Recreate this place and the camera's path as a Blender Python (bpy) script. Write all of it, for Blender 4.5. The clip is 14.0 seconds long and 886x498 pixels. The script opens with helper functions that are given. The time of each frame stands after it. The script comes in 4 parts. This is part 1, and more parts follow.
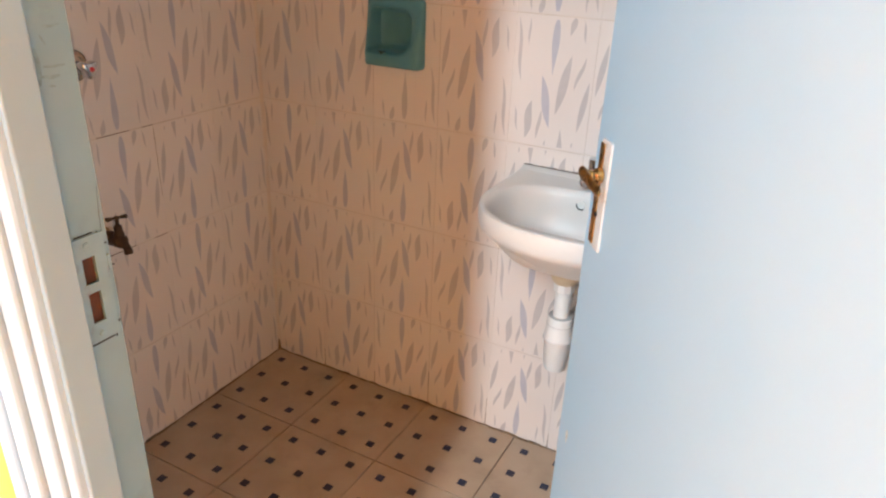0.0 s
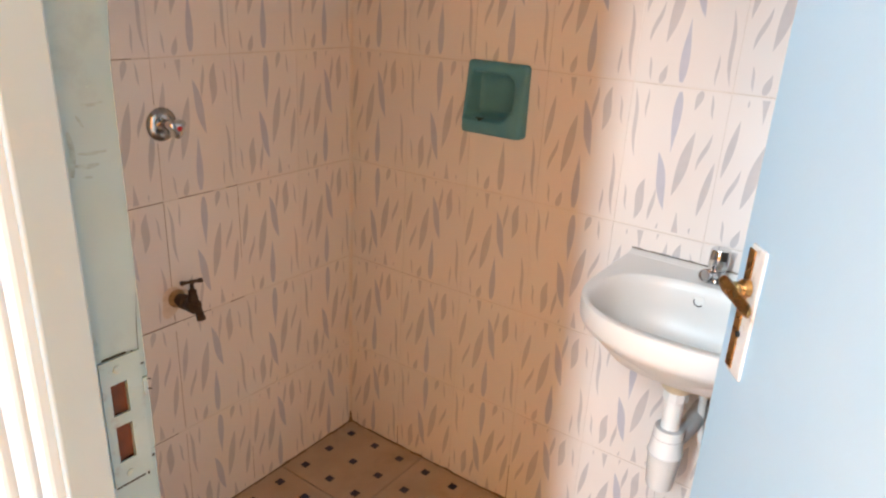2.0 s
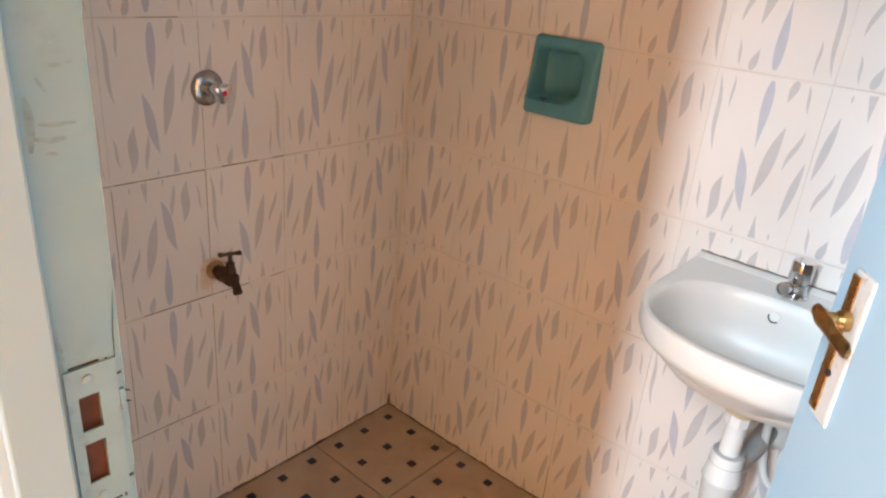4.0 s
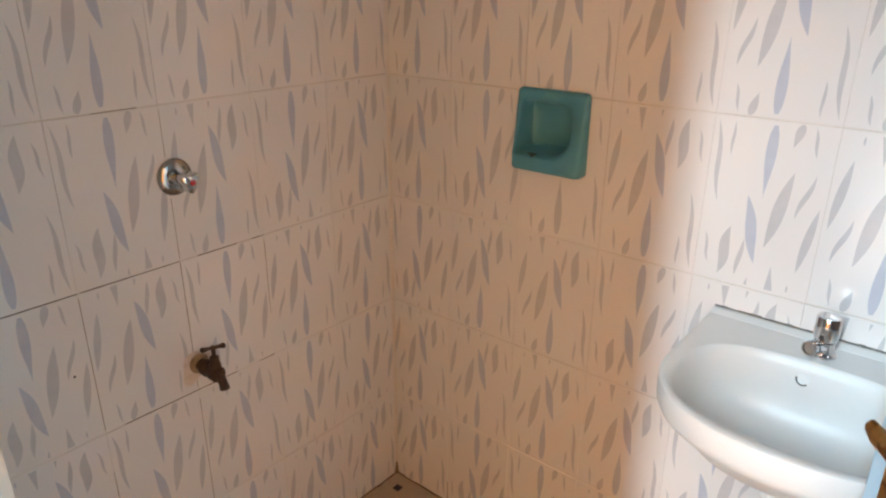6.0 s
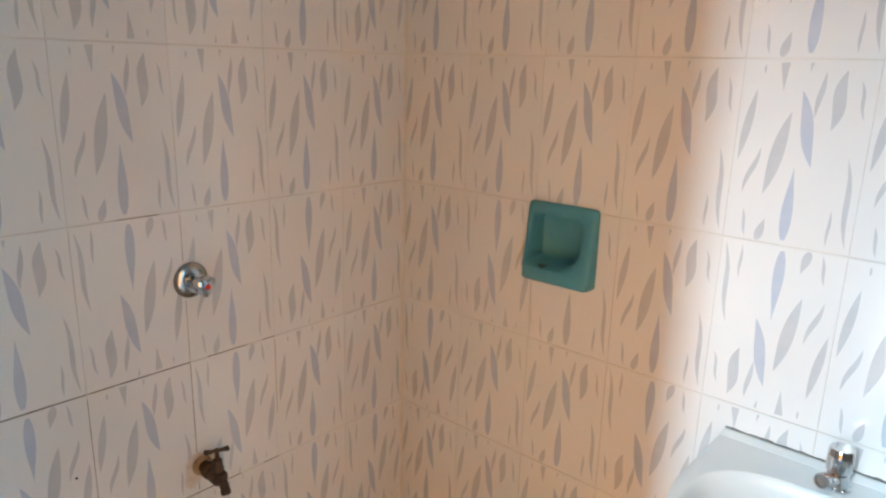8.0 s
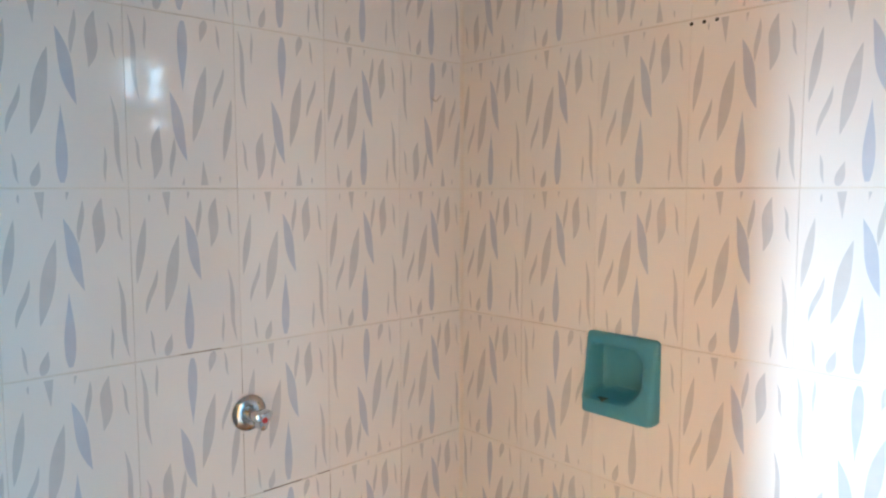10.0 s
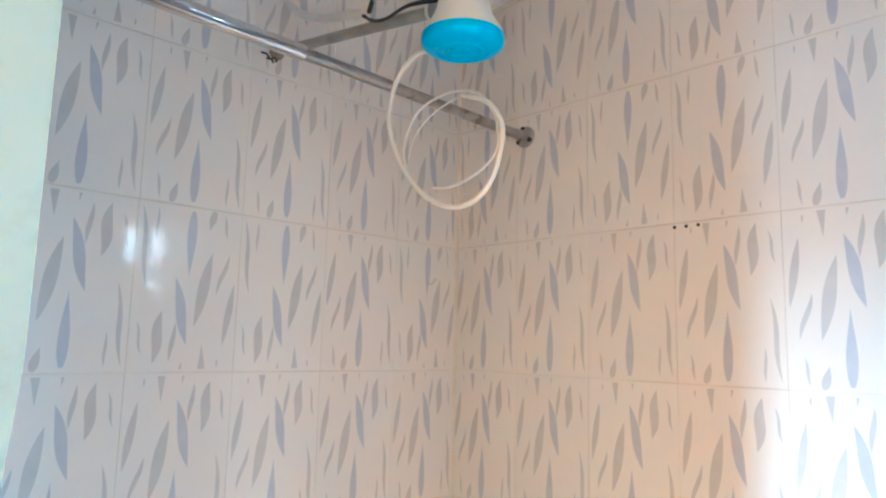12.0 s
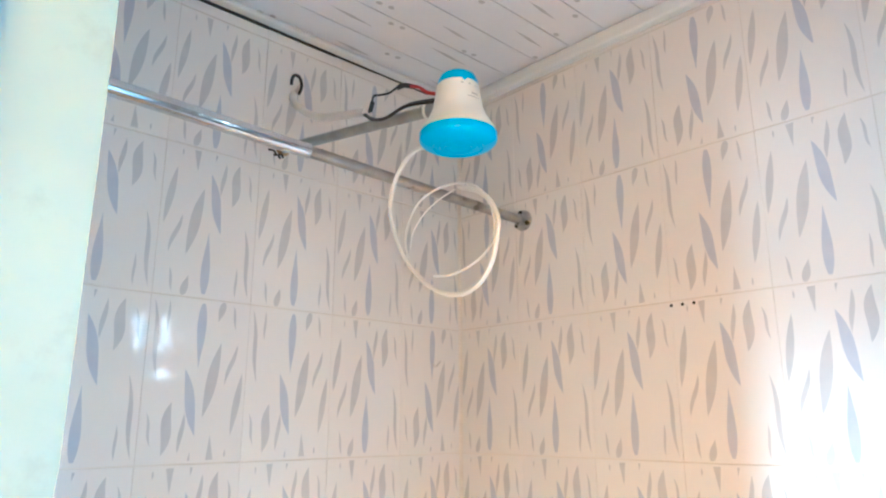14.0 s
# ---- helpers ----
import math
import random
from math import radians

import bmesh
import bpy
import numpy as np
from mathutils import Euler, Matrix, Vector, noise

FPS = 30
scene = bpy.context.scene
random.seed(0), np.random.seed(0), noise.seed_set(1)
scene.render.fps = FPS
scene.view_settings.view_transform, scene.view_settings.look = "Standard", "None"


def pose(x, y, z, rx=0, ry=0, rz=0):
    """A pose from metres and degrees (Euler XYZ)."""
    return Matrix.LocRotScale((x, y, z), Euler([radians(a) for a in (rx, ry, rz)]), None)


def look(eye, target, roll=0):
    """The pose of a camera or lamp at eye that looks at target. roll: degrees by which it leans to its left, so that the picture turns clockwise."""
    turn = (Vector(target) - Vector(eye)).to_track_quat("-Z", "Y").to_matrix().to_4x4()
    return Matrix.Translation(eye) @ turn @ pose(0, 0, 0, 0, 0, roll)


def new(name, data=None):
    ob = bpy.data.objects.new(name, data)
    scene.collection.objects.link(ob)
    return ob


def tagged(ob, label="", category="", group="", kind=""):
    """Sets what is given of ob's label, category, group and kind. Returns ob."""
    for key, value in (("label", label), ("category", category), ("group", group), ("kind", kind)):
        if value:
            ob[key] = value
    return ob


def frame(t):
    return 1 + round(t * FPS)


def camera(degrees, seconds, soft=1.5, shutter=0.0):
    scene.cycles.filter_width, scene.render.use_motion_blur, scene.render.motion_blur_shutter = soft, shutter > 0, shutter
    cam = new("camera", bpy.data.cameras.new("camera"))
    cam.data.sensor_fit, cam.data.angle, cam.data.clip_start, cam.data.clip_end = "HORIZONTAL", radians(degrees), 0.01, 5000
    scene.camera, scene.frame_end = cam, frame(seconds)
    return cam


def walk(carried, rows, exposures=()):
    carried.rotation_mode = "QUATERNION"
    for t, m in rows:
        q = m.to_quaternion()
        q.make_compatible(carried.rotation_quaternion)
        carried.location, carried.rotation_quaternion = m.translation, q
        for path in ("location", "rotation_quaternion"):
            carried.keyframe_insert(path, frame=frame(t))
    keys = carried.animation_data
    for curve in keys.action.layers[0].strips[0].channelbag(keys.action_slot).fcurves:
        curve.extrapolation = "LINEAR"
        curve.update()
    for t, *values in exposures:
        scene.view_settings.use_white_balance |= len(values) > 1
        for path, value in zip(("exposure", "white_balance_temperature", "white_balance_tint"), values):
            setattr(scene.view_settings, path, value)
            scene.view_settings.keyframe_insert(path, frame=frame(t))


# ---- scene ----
cam = camera(65.3, 14.0, soft=2.2)
EXPOSURES = [(0, 0.01, 6450, 8), (1, 0.34, 6450, 9), (2, 0.33, 6400, 7), (3, 0.36, 6100, 5), (5.5, 0.16, 6060, 2), (6.5, 0.36, 5620, -1.5), (8, 0.48, 5420, -5), (11, 1.12, 4670, -11), (12, 1.2, 4680, -11), (12.5, 1.4, 4670, -11.5), (13, 1.52, 4650, -12), (14, 1.57, 4630, -12)]
PATH = [
    (0, (1.447, -1.566, 1.364), (0.609, 0.044, 0.525), 2.4),
    (0.5, (1.411, -1.514, 1.36), (0.565, 0.104, 0.545), 2.2),
    (1, (1.38, -1.483, 1.366), (0.365, 0.082, 0.645), 0.7),
    (1.5, (1.354, -1.461, 1.367), (0.313, 0.094, 0.661), 1.1),
    (2, (1.335, -1.434, 1.364), (0.267, 0.101, 0.653), 3.0),
    (2.5, (1.331, -1.414, 1.362), (0.241, 0.105, 0.653), 3.1),
    (3, (1.318, -1.399, 1.354), (0.186, 0.068, 0.601), 3.3),
    (3.2, (1.311, -1.391, 1.351), (0.156, 0.058, 0.6), 3.6),
    (5.3, (1.231, -1.251, 1.353), (0.074, 0.152, 0.519), 6.0),
    (5.5, (1.222, -1.243, 1.355), (0.047, 0.153, 0.534), 4.8),
    (6, (1.208, -1.242, 1.415), (0.02, 0.192, 0.684), 0.3),
    (6.5, (1.236, -1.22, 1.424), (-0.017, 0.187, 0.753), -0.2),
    (7, (1.232, -1.222, 1.438), (-0.045, 0.176, 0.796), 0.8),
    (7.5, (1.229, -1.22, 1.456), (-0.045, 0.203, 0.861), 1.0),
    (8, (1.22, -1.228, 1.475), (-0.059, 0.223, 0.964), 1.5),
    (8.2, (1.226, -1.207, 1.476), (-0.081, 0.224, 0.982), 1.3),
    (10.3, (1.241, -1.218, 1.507), (-0.221, 0.141, 1.378), 0.3),
    (10.5, (1.235, -1.231, 1.515), (-0.211, 0.147, 1.408), 0.3),
    (11, (1.248, -1.229, 1.529), (-0.208, 0.142, 1.496), 0.8),
    (11.5, (1.263, -1.242, 1.546), (-0.188, 0.129, 1.673), 1.6),
    (12, (1.25, -1.244, 1.562), (-0.182, 0.125, 1.837), 1.4),
    (12.5, (1.268, -1.257, 1.567), (-0.165, 0.088, 1.936), 0.5),
    (13, (1.282, -1.254, 1.573), (-0.149, 0.078, 1.993), 0.4),
    (13.5, (1.291, -1.278, 1.574), (-0.124, 0.058, 2.038), 0.0),
    (14, (1.285, -1.269, 1.572), (-0.128, 0.059, 2.062), -0.1),
]
walk(cam, [(t, look(eye, target, roll)) for t, eye, target, roll in PATH], EXPOSURES)

# ---- world and light ----
world = bpy.data.worlds.new("world")
scene.world = world
world.use_nodes = True
wn = world.node_tree.nodes
sky = wn.new("ShaderNodeTexSky")
sky.sky_type = "NISHITA"
sky.sun_disc = False
sky.sun_elevation, sky.sun_rotation = radians(48), radians(250)
world.node_tree.links.new(sky.outputs[0], wn["Background"].inputs[0])
wn["Background"].inputs[1].default_value = 0.12


def area(name, eye, target, sx, sy, power, color):
    data = bpy.data.lights.new(name, "AREA")
    data.shape, data.size, data.size_y = "RECTANGLE", sx, sy
    data.energy, data.color = power, color
    ob = new(name, data)
    ob.matrix_world = look(eye, target)
    return ob


# daylight from the hall, opposite the bathroom door; the tall and low windows are unseen, placed to fit the lit patch
area("hall_window_daylight", (1.39, -6.0, 4.2), (1.30, -1.0, 1.5), 0.40, 2.3, 300, (0.75, 0.885, 1.0))
area("hall_window_daylight", (1.39, -6.0, 1.55), (1.30, -1.0, 1.1), 0.40, 1.3, 42, (0.75, 0.885, 1.0))
area("hall_window_daylight", (0.25, -6.0, 4.2), (1.15, -1.0, 1.5), 0.55, 2.5, 110, (0.75, 0.885, 1.0))
# daylight through the bathroom's small vent window
area("vent_window_daylight", (1.855, -0.105, 1.89), (0.3, -0.40, 1.45), 0.18, 0.30, 1.7, (0.94, 0.97, 1.0))
# added fill lamp, no door known: bounces orange off the hall's east wall
area("hall_bounce_fill", (-1.58, -1.72, 1.15), (2.4, -2.9, 1.5), 0.55, 2.1, 220, (0.97, 0.97, 1.0))


# ---- materials ----
def mat(name, color, rough=0.5, metal=0.0, var=0.0, scale=6.0, bump=0.0, bscale=60.0, coat=0.0, color2=None,
        stain=None, stain_amount=0.0, stain_scale=3.0, per_object=0.0, rough_var=0.0):
    m = bpy.data.materials.new(name)
    m.use_nodes = True
    nt = m.node_tree
    b = nt.nodes["Principled BSDF"]
    b.inputs["Roughness"].default_value = rough
    b.inputs["Metallic"].default_value = metal
    b.inputs["Coat Weight"].default_value = coat
    b.inputs["Coat Roughness"].default_value = 0.08
    tc = nt.nodes.new("ShaderNodeTexCoord")
    geo = nt.nodes.new("ShaderNodeNewGeometry")
    c2 = color2 or tuple(max(0, c * (1 - var)) for c in color)
    n = nt.nodes.new("ShaderNodeTexNoise")
    n.inputs["Scale"].default_value, n.inputs["Detail"].default_value = scale, 6
    nt.links.new(geo.outputs["Position"], n.inputs["Vector"])
    ramp = nt.nodes.new("ShaderNodeValToRGB")
    ramp.color_ramp.elements[0].position, ramp.color_ramp.elements[1].position = 0.32, 0.68
    ramp.color_ramp.elements[0].color, ramp.color_ramp.elements[1].color = (*c2, 1), (*color, 1)
    nt.links.new(n.outputs["Fac"], ramp.inputs[0])
    out = ramp.outputs[0]
    if stain:
        s = nt.nodes.new("ShaderNodeTexNoise")
        s.inputs["Scale"].default_value, s.inputs["Detail"].default_value, s.inputs["Roughness"].default_value = stain_scale, 9, 0.7
        nt.links.new(geo.outputs["Position"], s.inputs["Vector"])
        r2 = nt.nodes.new("ShaderNodeValToRGB")
        r2.color_ramp.elements[0].position, r2.color_ramp.elements[1].position = 0.56, 0.74
        r2.color_ramp.elements[0].color = (0, 0, 0, 1)
        r2.color_ramp.elements[1].color = (stain_amount, stain_amount, stain_amount, 1)
        nt.links.new(s.outputs["Fac"], r2.inputs[0])
        mx = nt.nodes.new("ShaderNodeMixRGB")
        nt.links.new(r2.outputs[0], mx.inputs[0])
        nt.links.new(out, mx.inputs[1])
        mx.inputs[2].default_value = (*stain, 1)
        out = mx.outputs[0]
    if per_object:
        oi = nt.nodes.new("ShaderNodeObjectInfo")
        mr = nt.nodes.new("ShaderNodeMapRange")
        mr.inputs[3].default_value, mr.inputs[4].default_value = 1 - per_object, 1 + per_object
        nt.links.new(oi.outputs["Random"], mr.inputs[0])
        hs = nt.nodes.new("ShaderNodeHueSaturation")
        nt.links.new(mr.outputs[0], hs.inputs["Value"])
        nt.links.new(out, hs.inputs["Color"])
        out = hs.outputs[0]
    nt.links.new(out, b.inputs["Base Color"])
    if rough_var:
        mr2 = nt.nodes.new("ShaderNodeMapRange")
        mr2.inputs[3].default_value, mr2.inputs[4].default_value = max(0.02, rough - rough_var), rough + rough_var
        nt.links.new(n.outputs["Fac"], mr2.inputs[0])
        nt.links.new(mr2.outputs[0], b.inputs["Roughness"])
    if bump:
        bn = nt.nodes.new("ShaderNodeTexNoise")
        bn.inputs["Scale"].default_value, bn.inputs["Detail"].default_value = bscale, 4
        nt.links.new(geo.outputs["Position"], bn.inputs["Vector"])
        bp = nt.nodes.new("ShaderNodeBump")
        bp.inputs["Strength"].default_value, bp.inputs["Distance"].default_value = bump, 0.002
        nt.links.new(bn.outputs["Fac"], bp.inputs["Height"])
        nt.links.new(bp.outputs[0], b.inputs["Normal"])
    return m


M_TILE = mat("wall_tile_glaze", (0.80, 0.735, 0.69), 0.08, var=0.05, scale=4, bump=0.05, bscale=9, per_object=0.02, rough_var=0.02)
M_LEAF = mat("tile_print_grey", (0.55, 0.51, 0.50), 0.09, color2=(0.60, 0.555, 0.54), scale=30, bump=0.05, bscale=9)
M_BLUE = mat("tile_print_blue", (0.50, 0.495, 0.555), 0.09, color2=(0.55, 0.535, 0.575), scale=30, bump=0.05, bscale=9)
M_GROUT = mat("grout", (0.58, 0.49, 0.41), 0.9, color2=(0.76, 0.68, 0.60), scale=5, bump=0.4, bscale=200)
M_FLOOR = mat("floor_tile_glaze", (0.52, 0.39, 0.285), 0.34, color2=(0.44, 0.32, 0.22), scale=9, bump=0.15, bscale=30,
              stain=(0.25, 0.17, 0.11), stain_amount=0.35, stain_scale=6, per_object=0.03)
M_DOT = mat("floor_tile_print_navy", (0.018, 0.018, 0.05), 0.3, color2=(0.03, 0.028, 0.06), scale=40)
M_FGROUT = mat("floor_grout", (0.16, 0.10, 0.06), 0.9, color2=(0.28, 0.19, 0.12), scale=12, bump=0.4, bscale=200)
M_CEIL = mat("ceiling_panel_plastic", (0.81, 0.77, 0.78), 0.35, var=0.04, scale=3)
M_CPRINT = mat("ceiling_print", (0.54, 0.50, 0.50), 0.4, var=0.1, scale=30)
M_CSEAM = mat("ceiling_seam", (0.52, 0.49, 0.49), 0.6, var=0.1)
M_WHITEPLASTIC = mat("white_plastic", (0.80, 0.79, 0.76), 0.35, var=0.05, scale=8)
M_TRIM = mat("trim_plastic", (0.78, 0.75, 0.73), 0.4, var=0.05, scale=8)
M_PAINT = mat("cream_plaster", (0.74, 0.66, 0.56), 0.85, var=0.08, scale=3, bump=0.2, bscale=90)
M_YELLOW = mat("orange_yellow_wall_paint", (0.82, 0.42, 0.06), 0.7, color2=(0.76, 0.37, 0.05), scale=3, bump=0.2, bscale=90)
M_DOOR = mat("pale_blue_door_paint", (0.45, 0.65, 0.80), 0.34, color2=(0.415, 0.62, 0.78), scale=2.2, bump=0.12, bscale=18, rough_var=0.08)
M_FRAME = mat("pale_green_frame_paint", (0.22, 0.33, 0.38), 0.45, color2=(0.195, 0.295, 0.34), scale=8, bump=0.2, bscale=25,
              stain=(0.13, 0.16, 0.16), stain_amount=0.5, stain_scale=9)
M_STOP = mat("cream_frame_paint", (0.295, 0.395, 0.45), 0.4, var=0.06, scale=6, bump=0.15, bscale=25, stain=(0.5, 0.45, 0.38), stain_amount=0.3, stain_scale=14)
M_ARCH = mat("white_gloss_architrave", (0.42, 0.54, 0.64), 0.3, var=0.06, scale=8)
M_STEEL = mat("painted_strike_steel", (0.23, 0.34, 0.39), 0.45, color2=(0.20, 0.30, 0.345), scale=30, stain=(0.16, 0.13, 0.11), stain_amount=0.7, stain_scale=70)
M_SLOTWOOD = mat("shaded_red_wood", (0.085, 0.022, 0.008), 0.8, color2=(0.045, 0.013, 0.005), scale=60)
M_DARK = mat("dark_gap", (0.03, 0.028, 0.025), 0.8, var=0.3, scale=30)
M_BRASS = mat("worn_brass", (0.62, 0.37, 0.13), 0.28, 1.0, color2=(0.34, 0.19, 0.08), scale=60, rough_var=0.1)
M_PLATE = mat("white_worn_plate", (0.74, 0.76, 0.76), 0.35, color2=(0.66, 0.67, 0.66), scale=40, stain=(0.25, 0.15, 0.06), stain_amount=0.9, stain_scale=60)
M_CHROME = mat("chrome", (0.72, 0.72, 0.73), 0.09, 1.0, color2=(0.62, 0.62, 0.63), scale=20, rough_var=0.04)
M_DULLCHROME = mat("dull_chrome", (0.46, 0.44, 0.43), 0.3, 1.0, color2=(0.34, 0.32, 0.31), scale=30, rough_var=0.1)
M_RUST = mat("rusty_brown_brass", (0.10, 0.055, 0.03), 0.5, 0.6, color2=(0.05, 0.028, 0.018), scale=70, bump=0.4, bscale=200)
M_STAIN = mat("faint_rust_stain", (0.60, 0.46, 0.34), 0.4, color2=(0.72, 0.60, 0.50), scale=45)
M_RUSTSTAIN = mat("rust_stained_fixing", (0.42, 0.27, 0.14), 0.7, color2=(0.22, 0.13, 0.06), scale=60, bump=0.4, bscale=200)
M_BASIN = mat("white_ceramic", (0.74, 0.72, 0.69), 0.36, var=0.05, scale=7, rough_var=0.06)
M_TEAL = mat("teal_ceramic", (0.105, 0.295, 0.37), 0.42, color2=(0.08, 0.25, 0.325), scale=14, rough_var=0.1, bump=0.1, bscale=60)
# dark teal that carries the shade inside the soap dish's drain notch
M_NOTCHSHADE = mat("dark_notch_shade", (0.03, 0.06, 0.06), 0.6, var=0.3, scale=60)
M_SCUFF = mat("grey_scuff", (0.150, 0.205, 0.215), 0.6, color2=(0.215, 0.325, 0.35), scale=160)
# valve flange chrome, darkened and mottled in place of its dark reflections
M_FLANGE = mat("reflection_dark_chrome", (0.56, 0.55, 0.54), 0.16, 1.0, color2=(0.38, 0.37, 0.36), scale=45, rough_var=0.08)
M_CYAN = mat("bright_blue_plastic", (0.0, 0.46, 0.85), 0.35, color2=(0.0, 0.42, 0.80), scale=12)
M_SHOWER = mat("white_shower_plastic", (0.80, 0.77, 0.72), 0.35, var=0.04, scale=12)
M_HOSE = mat("white_hose", (0.80, 0.74, 0.68), 0.4, var=0.06, scale=30)
M_SLEEVE = mat("pale_cable_sleeve", (0.80, 0.75, 0.72), 0.5, color2=(0.72, 0.66, 0.62), scale=30)
M_GREYPIPE = mat("grey_painted_pipe", (0.33, 0.33, 0.32), 0.45, color2=(0.22, 0.22, 0.21), scale=25, rough_var=0.1)
M_BLACK = mat("black_wire_insulation", (0.02, 0.018, 0.017), 0.5, var=0.3, scale=40)
M_RED = mat("red_wire_insulation", (0.5, 0.02, 0.02), 0.45, var=0.2, scale=40)
M_PVC = mat("white_pvc_pipe", (0.78, 0.77, 0.75), 0.35, var=0.06, scale=15)
M_GREYPVC = mat("grey_pvc_pipe", (0.50, 0.48, 0.47), 0.5, var=0.15, scale=30)
M_IVORY = mat("ivory_plastic_nut", (0.72, 0.60, 0.42), 0.45, var=0.1, scale=40)
M_JOINT = mat("brown_joint_dirt", (0.24, 0.165, 0.105), 0.9, color2=(0.45, 0.35, 0.26), scale=30)
M_CORNER = mat("corner_grout", (0.76, 0.67, 0.60), 0.8, color2=(0.68, 0.58, 0.50), scale=12)
# unseen floor, pale to bounce neutral light onto the upper bathroom walls
M_HALLFLOOR = mat("pale_bounce_floor", (0.70, 0.66, 0.64), 0.6, var=0.2, scale=5, bump=0.2)
M_SILICONE = mat("dirty_sealant", (0.09, 0.075, 0.06), 0.6, color2=(0.26, 0.22, 0.18), scale=40)
M_SMEAR = mat("dried_sealant", (0.60, 0.53, 0.48), 0.7, var=0.1, scale=50)


# ---- mesh helpers ----
def mesh_object(name, bm, materials, smooth=False):
    me = bpy.data.meshes.new(name)
    bmesh.ops.recalc_face_normals(bm, faces=bm.faces)
    if smooth:
        for f in bm.faces:
            f.smooth = True
    bm.to_mesh(me)
    bm.free()
    for m in (materials if isinstance(materials, (list, tuple)) else [materials]):
        me.materials.append(m)
    if smooth:
        me.set_sharp_from_angle(angle=radians(35))
    return new(name, me)


def part(name, bm, material, parent, label="", smooth=False):
    ob = mesh_object(name, bm, material, smooth)
    ob.parent = parent
    if label:
        tagged(ob, label)
    return ob


def empty(name, at):
    ob = new(name)
    ob.location = at
    bpy.context.view_layer.update()
    return ob


def box(bm, x0, x1, y0, y1, z0, z1, bevel=0.0, segs=2):
    r = bmesh.ops.create_cube(bm, size=1, matrix=Matrix.LocRotScale(((x0 + x1) / 2, (y0 + y1) / 2, (z0 + z1) / 2), None,
                                                                    (abs(x1 - x0), abs(y1 - y0), abs(z1 - z0))))
    if bevel:
        edges = {e for v in r["verts"] for e in v.link_edges}
        bmesh.ops.bevel(bm, geom=list(edges), offset=bevel, segments=segs, profile=0.5, affect="EDGES")
    return bm


def lathe(bm, profile, n=32, m=Matrix()):
    """Turns (radius, height) pairs round the local z axis."""
    rings = []
    for r, h in profile:
        if r < 1e-5:
            rings.append([bm.verts.new(m @ Vector((0, 0, h)))])
        else:
            rings.append([bm.verts.new(m @ Vector((r * math.cos(2 * math.pi * i / n), r * math.sin(2 * math.pi * i / n), h))) for i in range(n)])
    for a, b in zip(rings, rings[1:]):
        for i in range(n):
            j = (i + 1) % n
            if len(a) == 1 and len(b) == 1:
                continue
            if len(a) == 1:
                bm.faces.new((a[0], b[i], b[j]))
            elif len(b) == 1:
                bm.faces.new((a[i], a[j], b[0]))
            else:
                bm.faces.new((a[i], a[j], b[j], b[i]))
    for ring in (rings[0], rings[-1]):
        if len(ring) > 1:
            bm.faces.new(ring)
    return bm


def along(a, b):
    """A matrix that lays the local z axis from a towards b."""
    a, b = Vector(a), Vector(b)
    return Matrix.Translation(a) @ (b - a).to_track_quat("Z", "Y").to_matrix().to_4x4()


def rod(bm, a, b, r, n=20, bevel=0.0):
    d = (Vector(b) - Vector(a)).length
    prof = [(r, 0), (r, d)] if not bevel else [(r - bevel, 0), (r, bevel), (r, d - bevel), (r - bevel, d)]
    return lathe(bm, prof, n, along(a, b))


def smooth_line(points, steps=8):
    pts = [Vector(p) for p in points]
    out = []
    for i in range(len(pts) - 1):
        p0, p1, p2, p3 = pts[max(0, i - 1)], pts[i], pts[i + 1], pts[min(len(pts) - 1, i + 2)]
        for s in range(steps):
            t = s / steps
            out.append(0.5 * (2 * p1 + (p2 - p0) * t + (2 * p0 - 5 * p1 + 4 * p2 - p3) * t * t + (3 * p1 - p0 - 3 * p2 + p3) * t ** 3))
    return out + [pts[-1]]


def tube(bm, points, r, n=10, steps=8):
    line = smooth_line(points, steps)
    up = Vector((0.1, 0.2, 1)).normalized()
    rings = []
    for i, p in enumerate(line):
        d = (line[min(i + 1, len(line) - 1)] - line[max(i - 1, 0)]).normalized()
        side = (up - d * up.dot(d)).normalized()
        up = side
        other = d.cross(side)
        rings.append([bm.verts.new(p + r * (math.cos(2 * math.pi * k / n) * side + math.sin(2 * math.pi * k / n) * other)) for k in range(n)])
    for a, b in zip(rings, rings[1:]):
        for i in range(n):
            bm.faces.new((a[i], a[(i + 1) % n], b[(i + 1) % n], b[i]))
    bm.faces.new(rings[0])
    bm.faces.new(rings[-1])
    return bm


def rings_mesh(bm, rings, close_first=True, close_last=True):
    vs = [[bm.verts.new(p) for p in ring] for ring in rings]
    n = len(vs[0])
    for a, b in zip(vs, vs[1:]):
        for i in range(n):
            bm.faces.new((a[i], a[(i + 1) % n], b[(i + 1) % n], b[i]))
    if close_first:
        bm.faces.new(vs[0])
    if close_last:
        bm.faces.new(vs[-1])
    return bm


def structure(name, bm, material, label):
    return tagged(mesh_object(name, bm, material), label, "", "", "structure")


# ---- plan, metres ----
EAST = 1.72          # inner face of the east wall
SOUTH = -1.157       # inner face of the wall with the door
HALL = -1.25         # that wall's face in the hall
TOP = 2.455         # bathroom ceiling
JAMB = 0.873         # opening's side with the strike plate
HINGE = 1.662        # opening's side with the hinges
HEAD = 2.06          # underside of the door frame's head

